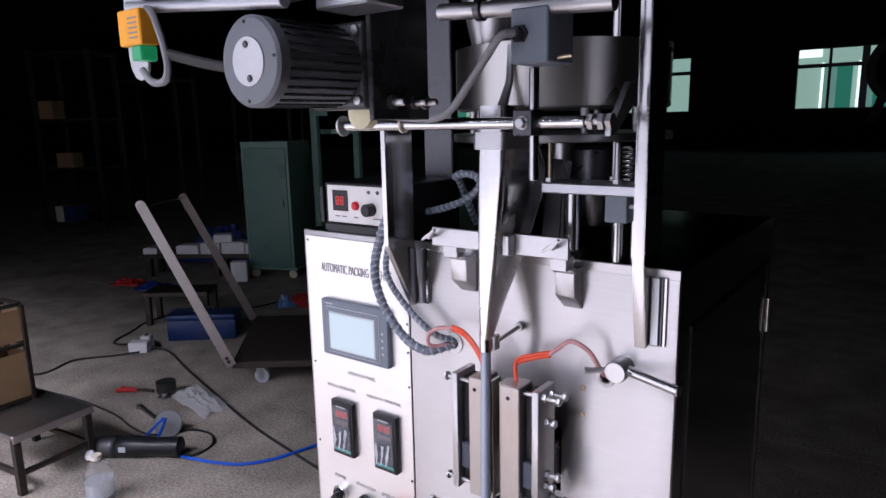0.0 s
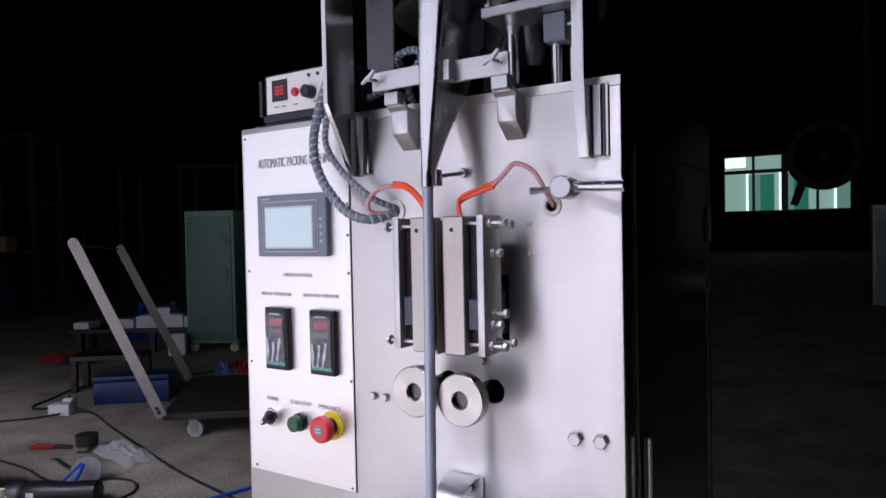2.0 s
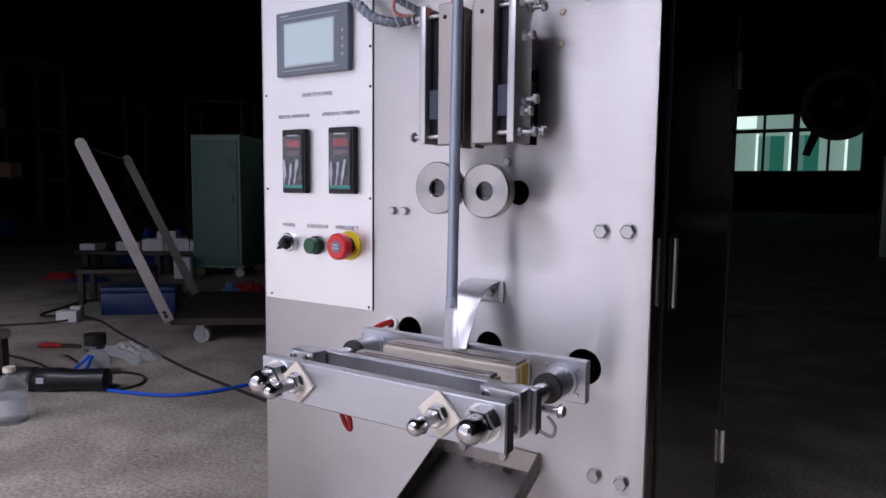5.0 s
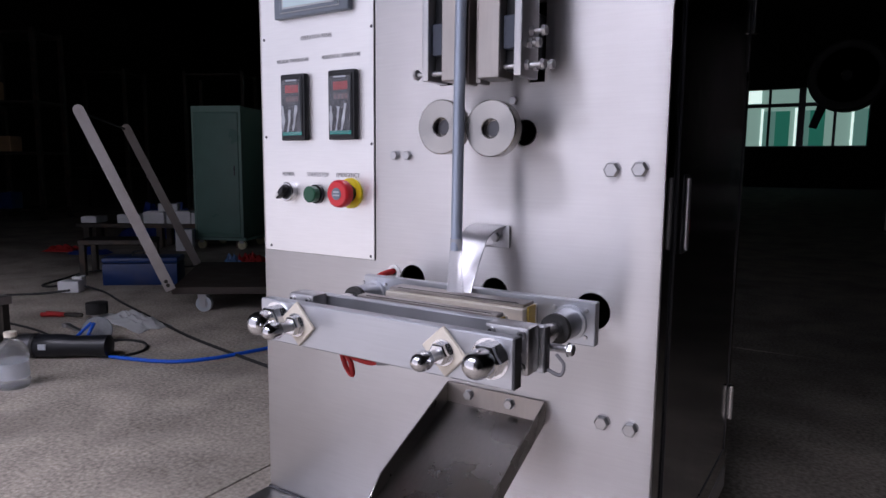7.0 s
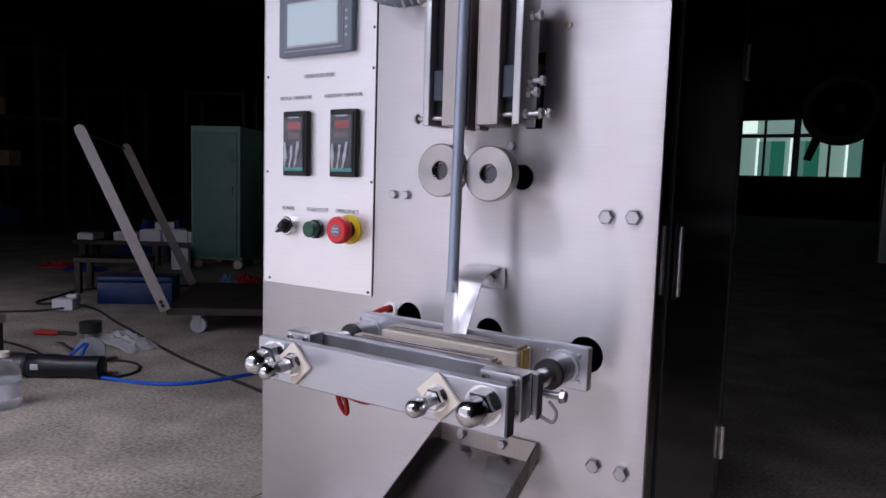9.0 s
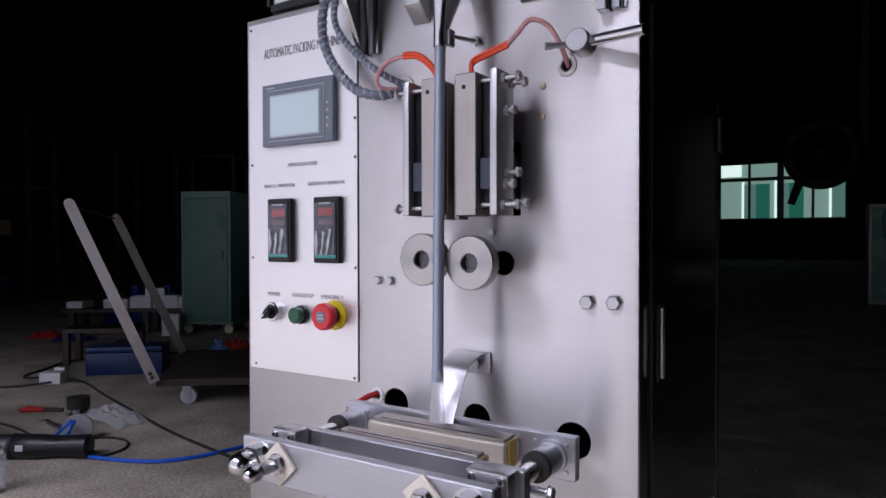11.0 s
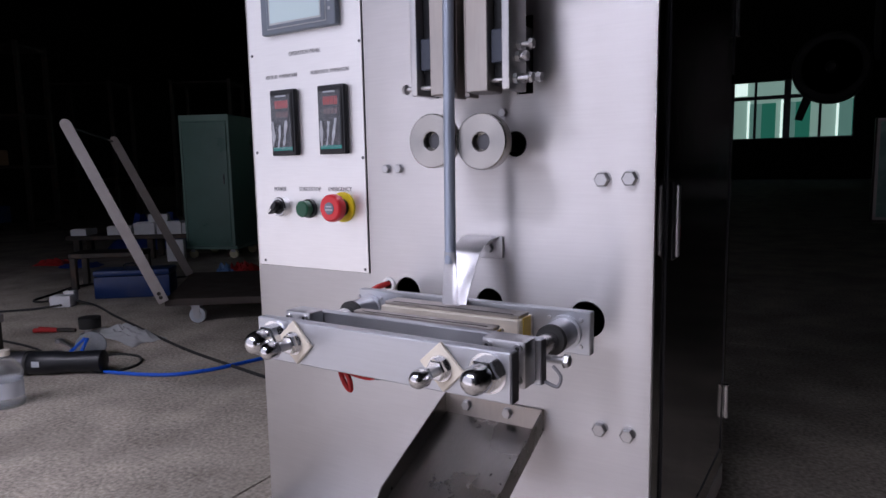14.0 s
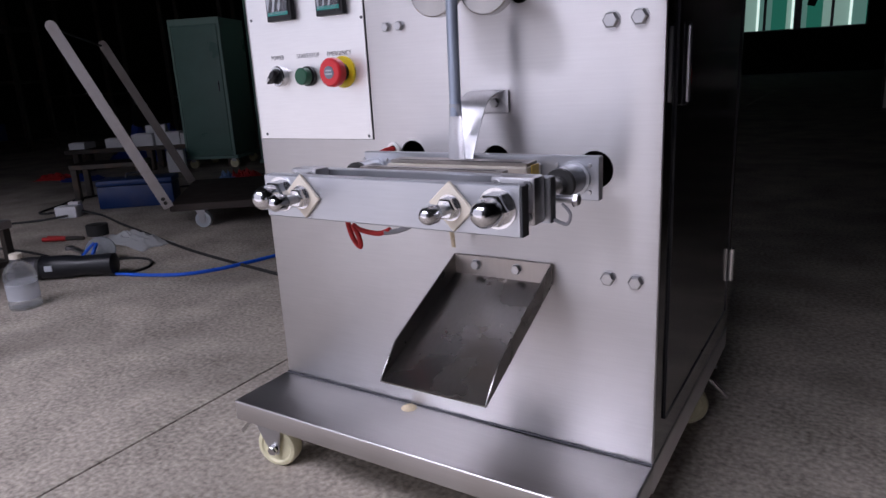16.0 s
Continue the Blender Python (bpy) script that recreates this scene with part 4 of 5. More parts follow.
part("end_disc", rod((0.2405, -0.1383, 1.280), (0.2445, -0.138, 1.280), 0.0125, 22), STEEL, cr)
part("threaded_end", rod((0.558, -0.124, 1.280), (0.585, -0.122, 1.280), 0.0040, 14), STEEL, cr)
for x in (0.562, 0.573, 0.581):
    part("nut", lathe((x, -0.1237, 1.280), (1, -0.1237, 1.280), [(0.0085, 0), (0.0085, 0.005)], 6), STEEL, cr)
part("support_arm", prism([(-0.128, 1.272), (-0.082, 1.318), (-0.070, 1.318), (-0.070, 1.296), (-0.112, 1.270), (-0.128, 1.266)], "x", 0.5795, 0.586, 0.0006), ALU, cr)
part("cable_tie", lathe((0.335, -0.1345, 1.280), (1, -0.1345, 1.280), [(0.0080, 0), (0.0095, 0), (0.0095, 0.003), (0.0080, 0.003)], 20), NYLON, cr)
cl = part("clamp_block", box(0.4865, 0.5085, -0.142, -0.116, 1.267, 1.293, 0.001), DARKST, cr, "dark square rod clamp")
part("clamp_screw", hexbolt((0.4975, -0.142, 1.280), (0.4975, -1, 1.280), 0.0060, 0.006), STEEL, cl)
vr = part("sensor_rod", rod((0.5015, -0.124, 1.221), (0.5015, -0.124, 1.335), 0.0052, 18), CHROME, cr)
sb = part("sensor_box", box(0.489, 0.530, -0.150, -0.095, 1.337, 1.389, 0.0015), GREYP, cr, "dark grey photo sensor box")
part("cable_gland", lathe((0.500, -0.150, 1.365), (0.500, -1, 1.365), [(0.0090, 0), (0.0090, 0.004), (0.0065, 0.004), (0.0060, 0.012)], 6), BLACK, sb)
part("adjust_screw", rod((0.530, -0.130, 1.342), (0.546, -0.130, 1.343), 0.0022, 10), BRASS, sb)
part("sensor_cable", sweep([(0.500, -0.160, 1.365), (0.488, -0.168, 1.362), (0.468, -0.160, 1.346), (0.440, -0.152, 1.320), (0.417, -0.148, 1.298), (0.395, -0.147, 1.287), (0.360, -0.146, 1.287), (0.325, -0.145, 1.291), (0.290, -0.138, 1.302)], 0.0042, 10, 10), LOOMG, sb, "grey rubber sensor cable")

# feeder bowl and turntable
bc = (0.397, 0.144)
bowl = part("feeder_bowl", lathe((bc[0], bc[1], 1.296), (bc[0], bc[1], 9), [(0.0, 0), (0.146, 0), (0.149, 0.003), (0.149, 0.083), (0.146, 0.083), (0.145, 0.006), (0.0, 0.006)], 72), mat("bowl_stainless", (0.56, 0.54, 0.52), 0.30, 1, 0.08, 7, (1, 1, 0.05), 0.03, 0.06, 260), machine, "round stainless feeder bowl")
tt = part("turntable", lathe((bc[0], bc[1], 1.254), (bc[0], bc[1], 9), [(0, 0), (0.152, 0), (0.1535, 0.0015), (0.1535, 0.0095), (0.152, 0.011), (0, 0.011)], 72), STEEL, machine, "round metering plate")
for a in (200, 240, 275, 310, 345, 30, 90, 150):
    x, y = bc[0] + 0.128 * math.cos(radians(a)), bc[1] + 0.128 * math.sin(radians(a))
    part("spacer", rod((x, y, 1.264), (x, y, 1.297), 0.006, 14), STEEL, tt)
part("discharge_spout", loft([ring_rect(1.375, 0.400, 0.406, -0.008, -0.004, 8), ring_rect(1.330, 0.402, 0.410, -0.016, -0.010, 8), ring_rect(1.292, 0.404, 0.416, -0.046, -0.036, 8)]), STEEL, bowl, "bright discharge spout")
part("feed_hopper", lathe((0.318, 0.100, 1.388), (0.318, 0.100, 9), [(0.034, 0), (0.036, 0.0), (0.058, 0.10), (0.056, 0.10)], 40), STEEL, machine, "small steel hopper throat")
part("bowl_shaft", rod((0.498, 0.100, 1.300), (0.498, 0.100, 1.52), 0.0085, 20), CHROME, machine)
part("back_column", box(0.118, 0.178, 0.180, 0.200, 1.105, 1.50, 0.002), DARKST, machine, "dark back column")
part("drive_shaft", rod((0.400, 0.150, 1.10), (0.400, 0.150, 1.255), 0.016, 24), STEEL, machine)

pl = part("pusher_plate", box(0.459, 0.588, -0.030, 0.030, 1.197, 1.2095, 0.0015), ALU, machine, "milled aluminium carrier plate")
for x, y in ((0.466, -0.020), (0.530, 0.020), (0.548, -0.015), (0.575, 0.02)):
    sr = part("standoff", rod((x, y, 1.207), (x, y, 1.256), 0.0030, 12), BRASS if x < 0.5 else STEEL, pl)
    part("nut", lathe((x, y, 1.2096), (x, y, 9), [(0.0058, 0), (0.0058, 0.005)], 6), STEEL, sr)
part("spring", sweep([(0.556 + 0.006 * math.cos(k * 1.1), -0.004 + 0.006 * math.sin(k * 1.1), 1.211 + k * 0.0009) for k in range(46)], 0.0011, 5, 2), STEEL, pl)
part("slide_block", box(0.529, 0.556, -0.004, 0.026, 1.163, 1.196, 0.0012), GREYP, pl, "blue-grey slide block")
for x, y, r in ((0.540, 0.010, 0.0065), (0.556, 0.022, 0.005)):
    part("slide_rod", rod((x, y, 1.10), (x, y, 1.198), r, 18), CHROME, pl)
part("set_screw", rod((0.556, 0.005, 1.182), (0.580, 0.005, 1.182), 0.003, 10), STEEL, pl)
part("bell_housing", lathe((0.487, 0.060, 1.150), (0.487, 0.060, 9), [(0.022, 0), (0.026, 0.012), (0.034, 0.045), (0.030, 0.095), (0.026, 0.098), (0, 0.098)], 32), DARKST, pl)
part("piston", rod((0.478, 0.020, 1.104), (0.478, 0.020, 1.197), 0.0115, 24), CHROME, pl)
part("piston_base", rod((0.478, 0.020, 1.100), (0.478, 0.020, 1.122), 0.0185, 28), DARKST, pl)
part("hood_sheet", prism([(0.450, 1.107), (0.452, 1.185), (0.480, 1.230), (0.430, 1.235), (0.425, 1.107)], "y", 0.036, 0.040, 0.0005), DARKST, pl)

# gear motor in front of the frame
mo = part("gear_motor", lathe((0.4165, -0.4080, 1.3300), (0.4165, 9, 1.3300), [(0.0, 0.0), (0.0265, 0.0), (0.0315, 0.0006), (0.0340, 0.0030), (0.0340, 0.012), (0.0328, 0.0125), (0.0328, 0.088), (0.0, 0.088)], 48), MOTORF, machine, "dark ribbed gear motor with a round end cap")
ribs = bmesh.new()
for k in range(30):
    a = 6.283185 * k / 30
    rod((0.4165 + 0.0330 * math.cos(a), -0.3955, 1.33 + 0.0330 * math.sin(a)), (0.4165 + 0.0330 * math.cos(a), -0.322, 1.33 + 0.0330 * math.sin(a)), 0.0012, 6, ribs)
part("cooling_ribs", ribs, MOTOR, mo)
part("motor_flange", box(0.381, 0.452, -0.321, -0.296, 1.2945, 1.3655, 0.005, 3), MOTOR, mo)
part("cap_badge", lathe((0.4165, -0.4081, 1.330), (0.4165, -9, 1.330), [(0.0185, 0), (0.0180, 0.0008), (0, 0.0009)], 32), STEEL, mo, "bright round badge")
for dz in (0.0125, -0.0125):
    part("badge_screw", rod((0.4165 - dz * 0.1, -0.4088, 1.330 + dz), (0.4165 - dz * 0.1, -0.4100, 1.330 + dz), 0.0028, 12), DARKST, mo)
for a in (95, 265, 5):
    part("cap_screw", rod((0.4165 + 0.029 * math.cos(radians(a)), -0.4076, 1.33 + 0.029 * math.sin(radians(a))), (0.4165 + 0.029 * math.cos(radians(a)), -0.4086, 1.33 + 0.029 * math.sin(radians(a))), 0.0014, 8), BLACK, mo)
for x, z in ((0.388, 1.302), (0.388, 1.358), (0.445, 1.302), (0.445, 1.358)):
    part("flange_bolt", lathe((x, -0.321, z), (x, -9, z), [(0.0042, 0), (0.0038, 0.003), (0, 0.004)], 12), STEEL, mo)
part("motor_mount", box(0.4525, 0.4585, -0.318, -0.243, 1.285, 1.46, 0.001), MOTOR, mo, "black mounting plate")
for y in (-0.296, -0.266, -0.251):
    part("mount_stud", lathe((0.4585, y, 1.300), (9, y, 1.300), [(0.0060, 0), (0.0060, 0.004), (0.0035, 0.004), (0.0035, 0.013), (0.0022, 0.015)], 14), STEEL, mo)
part("pulley", lathe((0.400, -0.275, 1.292), (0.400, 9, 1.292), [(0.008, 0), (0.0145, 0.001), (0.0145, 0.012), (0.008, 0.013)], 28), CREAM, mo, "cream pulley under the motor")
part("carrier_arm", box(0.381, 0.455, -0.392, -0.376, 1.3735, 1.390, 0.002, 2), ALU, mo)
part("carrier_block", box(0.4525, 0.505, -0.372, -0.330, 1.3665, 1.400, 0.0015), ALU, mo)
# flat dark disc painted as the hole's shade
part("block_hole", rod((0.470, -0.3719, 1.376), (0.470, -0.3727, 1.376), 0.0045, 18), SHADE_BLACK, mo)
part("carrier_rod", rod((0.244, -0.400, 1.3885), (0.452, -0.400, 1.3700), 0.0052, 18), ALU, mo)
part("top_rod", rod((0.397, -0.140, 1.397), (0.592, -0.140, 1.3855), 0.0085, 20), STEEL, machine, "upper steel film rod")
part("rod_collar", rod((0.444, -0.140, 1.3945), (0.452, -0.140, 1.394), 0.0115, 22), DARKST, machine)

def shifted(bm, dx=0.021):
    bmesh.ops.translate(bm, verts=bm.verts, vec=(dx, 0, 0))
    return bm


br = part("sensor_bracket", shifted(prism([(0.2160, 1.46), (0.2160, 1.345), (0.2185, 1.335), (0.2240, 1.3275), (0.2320, 1.3245), (0.2400, 1.3265), (0.2450, 1.333), (0.2470, 1.343), (0.2470, 1.46)], "y", -0.401, -0.398, 0.0005)), STEEL, mo, "rounded flat sensor bracket")
sn = part("proximity_sensor", shifted(box(0.2335, 0.2685, -0.418, -0.4012, 1.3525, 1.3820, 0.0012)), AMBER, br, "small amber proximity sensor")
for k in range(5):
    part("printed_line", shifted(box(0.2500, 0.2640, -0.4184, -0.4181, 1.3580 + 0.004 * k, 1.3592 + 0.004 * k, 0)), INKG, sn)
part("sensor_lamp", shifted(box(0.2490, 0.2645, -0.417, -0.4015, 1.3395, 1.3520, 0.001)), LEDG, sn, "glowing green tip")
part("sensor_lead", shifted(sweep([(0.266, -0.41, 1.382), (0.272, -0.408, 1.378), (0.281, -0.406, 1.352), (0.283, -0.405, 1.333), (0.276, -0.405, 1.322), (0.262, -0.408, 1.322), (0.252, -0.410, 1.333)], 0.0032, 8)), LOOMG, sn)
part("motor_lead", sweep([(0.300, -0.404, 1.345), (0.325, -0.395, 1.338), (0.350, -0.385, 1.332), (0.392, -0.370, 1.325)], 0.0046, 10), RUBBER, mo)

# ---- control box on the cabinet top ----
bx = thing("vibration_controller", "small black control box with white front on the cabinet", "control box", (0.15, 0.07, 1.104))
part("case", box(0.052, 0.212, 0.004, 0.150, 1.106, 1.1925, 0.002), BLACK, bx)
part("front_panel", box(0.060, 0.207, 0.001, 0.0038, 1.130, 1.1885, 0.0006), WHITE, bx, "white printed front")
part("case_ear", box(0.044, 0.0518, 0.000, 0.012, 1.128, 1.185, 0.001), BLACK, bx)
part("bottom_trim", box(0.056, 0.210, -0.003, 0.0035, 1.117, 1.128, 0.001), BLACK, bx)
dp = part("digit_window", box(0.073, 0.1055, -0.0004, 0.001, 1.1485, 1.1810, 0.0003), BLACK, bx)
seg = bmesh.new()
for k in range(2):
    for q in ((0, 0.007, 0.0120, 0.0135), (0, 0.007, 0.006, 0.0075), (0, 0.007, 0, 0.0015), (0, 0.0016, 0, 0.0135), (0.0054, 0.007, 0, 0.0135)):
        box(0.0805 + 0.010 * k + q[0], 0.0805 + 0.010 * k + q[1], -0.0009, -0.0005, 1.158 + q[2], 1.158 + q[3], 0, 1, seg)
part("digits", seg, LED, dp, "glowing red digits")
part("red_button", lathe((0.1225, 0.001, 1.158), (0.1225, -1, 1.158), [(0.0066, 0), (0.0066, 0.004), (0.0045, 0.006), (0, 0.0065)], 20), RED, bx)
part("dial_knob", lathe((0.1545, 0.001, 1.154), (0.1545, -1, 1.154), [(0.0100, 0), (0.0095, 0.014), (0.0080, 0.0155), (0, 0.0155)], 22), BLACK, bx)
for x in (0.150, 0.168):
    part("pilot_lamp", lathe((x, 0.001, 1.180), (x, -1, 1.180), [(0.0030, 0), (0.0024, 0.002), (0, 0.0025)], 14), DARKST, bx)
for x, w in ((0.077, 0.010), (0.092, 0.010), (0.118, 0.009), (0.158, 0.022)):
    part("printed_line", box(x, x + w, 0.0004, 0.0008, 1.139, 1.141, 0), INKG, bx)
hose = thing("spiral_hose", "slate spiral-wrapped wire loom lying over the cabinet top", "cable", (0.26, 0.2, 1.104))
HOSE = [(0.205, 0.065, 1.146), (0.232, 0.062, 1.152), (0.262, 0.060, 1.160), (0.292, 0.060, 1.173), (0.312, 0.060, 1.190), (0.308, 0.062, 1.203), (0.288, 0.066, 1.208), (0.262, 0.072, 1.203), (0.250, 0.100, 1.190), (0.245, 0.150, 1.12)]
lm_ = part("loom", sweep(HOSE, 0.0050, 10, 14), LOOM, hose)
part("spiral_wrap", sweep(helix(HOSE, 0.0046, 0.0100), 0.0019, 5, 1), WRAP, lm_)

# ---- things on the hall floor ----
def oriented(bm, x, y, z, turn):
    bm.transform(pose(x, y, z, 0, 0, turn))
    return bm


gx, gy, gt = -3.63, 2.81, 23.5
gc = thing("tool_locker", "sea-green enamelled steel locker on small casters", "locker", (gx, gy, 0))
part("body", oriented(box(-0.21, 0.21, 0.0, 0.42, 0.10, 1.15, 0.004), gx, gy, 0, gt), GREENC, gc)
gd = part("door", oriented(box(-0.185, 0.185, -0.008, -0.001, 0.135, 1.095, 0.003), gx, gy, 0, gt), GREENC, gc)
part("door_frame", oriented(box(-0.212, 0.212, -0.006, -0.001, 1.105, 1.152, 0.003), gx, gy, 0, gt), GREENL, gc)
part("door_frame", oriented(box(-0.212, -0.190, -0.006, -0.001, 0.10, 1.105, 0.003), gx, gy, 0, gt), GREENL, gc)
part("door_frame", oriented(box(0.190, 0.212, -0.006, -0.001, 0.10, 1.105, 0.003), gx, gy, 0, gt), GREENL, gc)
part("handle", oriented(box(0.145, 0.153, -0.016, -0.008, 0.60, 0.68, 0.002), gx, gy, 0, gt), DARKST, gd)
part("base_rail", oriented(box(-0.215, 0.235, -0.012, 0.43, 0.075, 0.10, 0.003), gx, gy, 0, gt), GREENL, gc)
for x, y in ((-0.17, 0.03), (0.18, 0.03), (-0.17, 0.38), (0.18, 0.38)):
    cw = part("caster", oriented(rod((x, y - 0.012, 0.036), (x, y + 0.012, 0.036), 0.036, 22), gx, gy, 0, gt), CREAM, gc)
    part("fork", oriented(box(x - 0.018, x + 0.018, y - 0.017, y + 0.017, 0.05, 0.077, 0.002), gx, gy, 0, gt), STEEL, cw)

# platform trolley with its leaning push handle
tr = thing("platform_trolley", "low platform trolley with a flat-bar push handle", "trolley", (-1.9, 1.5, 0))
A0, A1, B0, B1 = Vector((-1.880, 1.130, 0.115)), Vector((-2.153, 0.891, 0.948)), Vector((-2.448, 1.703, 0.118)), Vector((-2.653, 1.423, 0.906))


def flat_bar(a, b, w, t):
    m, L = frame_of(a, b)
    d = (b - a).normalized()
    side = Vector((0.78, -0.62, 0.1)).cross(d).normalized()
    nrm = side.cross(d).normalized()
    n = 5
    rings = []
    outline = []
    for k in range(n + 1):
        ang = math.pi * k / n
        outline.append((math.cos(ang) * w / 2, L - w / 2 + math.sin(ang) * w / 2))
    outline += [(-w / 2, 0), (w / 2, 0)]
    for s in (-t / 2, t / 2):
        rings.append([a + side * u + d * v + nrm * s for u, v in outline])
    return loft(rings)


part("handle_bar", flat_bar(A0, A1, 0.046, 0.008), FLAT, tr, "pale galvanised flat bar")
part("handle_bar", flat_bar(B0, B1, 0.044, 0.010), DULLBAR, tr, "dull brown flat bar")
part("handle_bar_top", rod(A1 - Vector((-0.01, -0.008, 0.03)), B1 - Vector((0, 0, 0.025)), 0.005, 12), BLACK, tr)
deck = [(-1.905, 1.150), (-1.250, 1.640), (-1.820, 2.230), (-2.475, 1.740)]
part("deck", prism(deck, "z", 0.088, 0.122, 0.004), BOARD, tr, "oily brown plywood deck")
for x, y in ((-1.815, 1.262), (-1.36, 1.62), (-1.80, 2.12), (-2.34, 1.72)):
    cw = part("caster", oriented(rod((0, -0.013, 0.038), (0, 0.013, 0.038), 0.038, 24), x, y, 0, 30), GREYL, tr, "grey rubber-tyred caster")
    part("hub", oriented(rod((0, -0.0145, 0.038), (0, 0.0145, 0.038), 0.020, 18), x, y, 0, 30), STEEL, cw)
    for s in (-1, 1):
        part("fork", oriented(prism([(-0.030, 0.088), (0.018, 0.088), (0.010, 0.03), (-0.008, 0.03)], "y", s * 0.017 - 0.0015, s * 0.017 + 0.0015, 0.0005), x, y, 0, 30), STEEL, cw)
for k in range(2):
    p = A0 + (A1 - A0) * (0.028 + 0.022 * k)
    part("bolt", hexbolt(p + Vector((0.004, -0.005, 0)), p + Vector((0.62, -0.78, 0)), 0.008, 0.006), IRON, tr)

tb_ = thing("tool_box", "blue enamelled steel tool box on the floor", "tool box", (-2.70, 1.56, 0))
part("body", oriented(box(-0.205, 0.205, 0.0, 0.17, 0.0, 0.125, 0.006, 2), -2.675, 1.485, 0, 40), BLUEP, tb_)
part("lid", oriented(box(-0.208, 0.208, -0.003, 0.173, 0.127, 0.16, 0.01, 2), -2.675, 1.485, 0, 40), BLUEP, tb_)
part("lid_handle", oriented(sweep([(-0.06, 0.085, 0.158), (-0.05, 0.085, 0.185), (0.05, 0.085, 0.185), (0.06, 0.085, 0.158)], 0.006, 8), -2.675, 1.485, 0, 40), DARKST, tb_)

jb = thing("junction_box", "small white metal socket box with cables", "socket box", (-2.80, 1.16, 0))
part("body", oriented(box(-0.055, 0.055, -0.035, 0.035, 0, 0.062, 0.004, 2), -2.80, 1.16, 0, 35), PAPER, jb)
part("plug", oriented(box(-0.02, 0.035, 0.045, 0.10, 0.0, 0.075, 0.004, 2), -2.80, 1.16, 0, 35), WHITE, jb)
part("socket", oriented(box(0.0, 0.012, 0.060, 0.085, 0.0755, 0.082, 0.001), -2.80, 1.16, 0, 35), BLACK, jb)

lb = thing("low_bench", "low dark angle-iron bench", "bench", (-3.1, 1.6, 0))
part("top", oriented(box(-0.02, 0.40, -0.01, 0.20, 0.195, 0.225, 0.003), -3.235, 1.465, 0, 38), IRON, lb)
for x, y in ((0.0, 0.0), (0.38, 0.0), (0.0, 0.17), (0.38, 0.17)):
    part("leg", oriented(box(x - 0.018, x + 0.018, y - 0.004, y + 0.03, 0, 0.195, 0.003), -3.235, 1.465, 0, 38), IRON, lb)

# stack of white cartons on a plank bench, with blue sheet behind
pb = thing("plank_bench", "dark plank bench carrying white cartons", "bench", (-4.2, 2.7, 0))
part("top", oriented(box(-0.75, 0.62, -0.14, 0.16, 0.165, 0.20, 0.004), -4.10, 2.72, 0, 33), IRON, pb)
for x in (-0.70, -0.1, 0.55):
    part("leg", oriented(box(x, x + 0.05, -0.12, -0.07, 0, 0.165, 0.003), -4.10, 2.72, 0, 33), IRON, pb)
    part("leg", oriented(box(x, x + 0.05, 0.08, 0.13, 0, 0.165, 0.003), -4.10, 2.72, 0, 33), IRON, pb)
rngc = random.Random(4)
for k, (x, w, h) in enumerate(((-0.72, 0.13, 0.05), (-0.42, 0.20, 0.07), (-0.20, 0.17, 0.095), (-0.01, 0.20, 0.10), (0.20, 0.18, 0.09), (0.40, 0.20, 0.10))):
    c = thing("carton", "small white carton on the plank bench", "carton", (-4.1, 2.72, 0.2), "cartons on the bench")
    part("box", oriented(box(x, x + w, -0.12, 0.06, 0.2005, 0.2005 + h, 0.003), -4.10, 2.72, 0, 33 + rngc.uniform(-2, 2)), PAPER, c)
    part("flap", oriented(prism([(x + 0.01, 0.2), (x + w - 0.03, 0.2), (x + w - 0.02, 0.205), (x + 0.02, 0.206)], "y", -0.10, -0.02), -4.10, 2.72, h, 33), PAPER, c)
for x, y, h, dz in ((-0.10, -0.05, 0.06, 0.305), (0.30, 0.0, 0.07, 0.302)):
    c = thing("carton", "small white carton lying on other cartons", "carton", (-4.1, 2.72, 0.3), "cartons on the bench")
    part("box", oriented(box(x, x + 0.15, y - 0.05, y + 0.08, dz - 0.005, dz + h, 0.003), -4.10, 2.72, 0, 45), PAPER, c)
cf = thing("carton", "white carton standing at the bench end", "carton", (-3.68, 2.75, 0), "cartons on the bench")
part("box", oriented(box(-0.065, 0.065, -0.04, 0.04, 0.0, 0.17, 0.003), -3.79, 2.60, 0, 40), PAPER, cf)


def crumple(x, y, sx, sy, h, turn, seed, name, label, category, m):
    """A dropped cloth or bag: a wrinkled sheet lying on the floor."""
    n = 18
    bm = bmesh.new()
    rng = random.Random(seed)
    ox, oy = rng.uniform(0, 50), rng.uniform(0, 50)
    g = []
    for i in range(n + 1):
        row = []
        for j in range(n + 1):
            u, v = i / n * 2 - 1, j / n * 2 - 1
            w = max(0.0, 1 - max(abs(u), abs(v)) ** 2.2)
            z = h * (0.25 * w + 0.9 * w * abs(noise.noise(Vector((u * 2.3 + ox, v * 2.3 + oy, seed)))) + 0.35 * w * abs(noise.noise(Vector((u * 6 + ox, v * 6, seed)))))
            k = 1 + 0.22 * noise.noise(Vector((u * 1.6 + ox, v * 1.6, 3)))
            row.append(bm.verts.new((u * sx * k, v * sy * k, z + 0.003)))
        g.append(row)
    for i in range(n):
        for j in range(n):
            bm.faces.new((g[i][j], g[i + 1][j], g[i + 1][j + 1], g[i][j + 1]))
    bm.transform(pose(x, y, 0, 0, 0, turn))
    o = part(name, bm, m)
    sd = o.modifiers.new("thickness", "SOLIDIFY")
    sd.thickness = 0.0015
    return tagged(o, label, category)


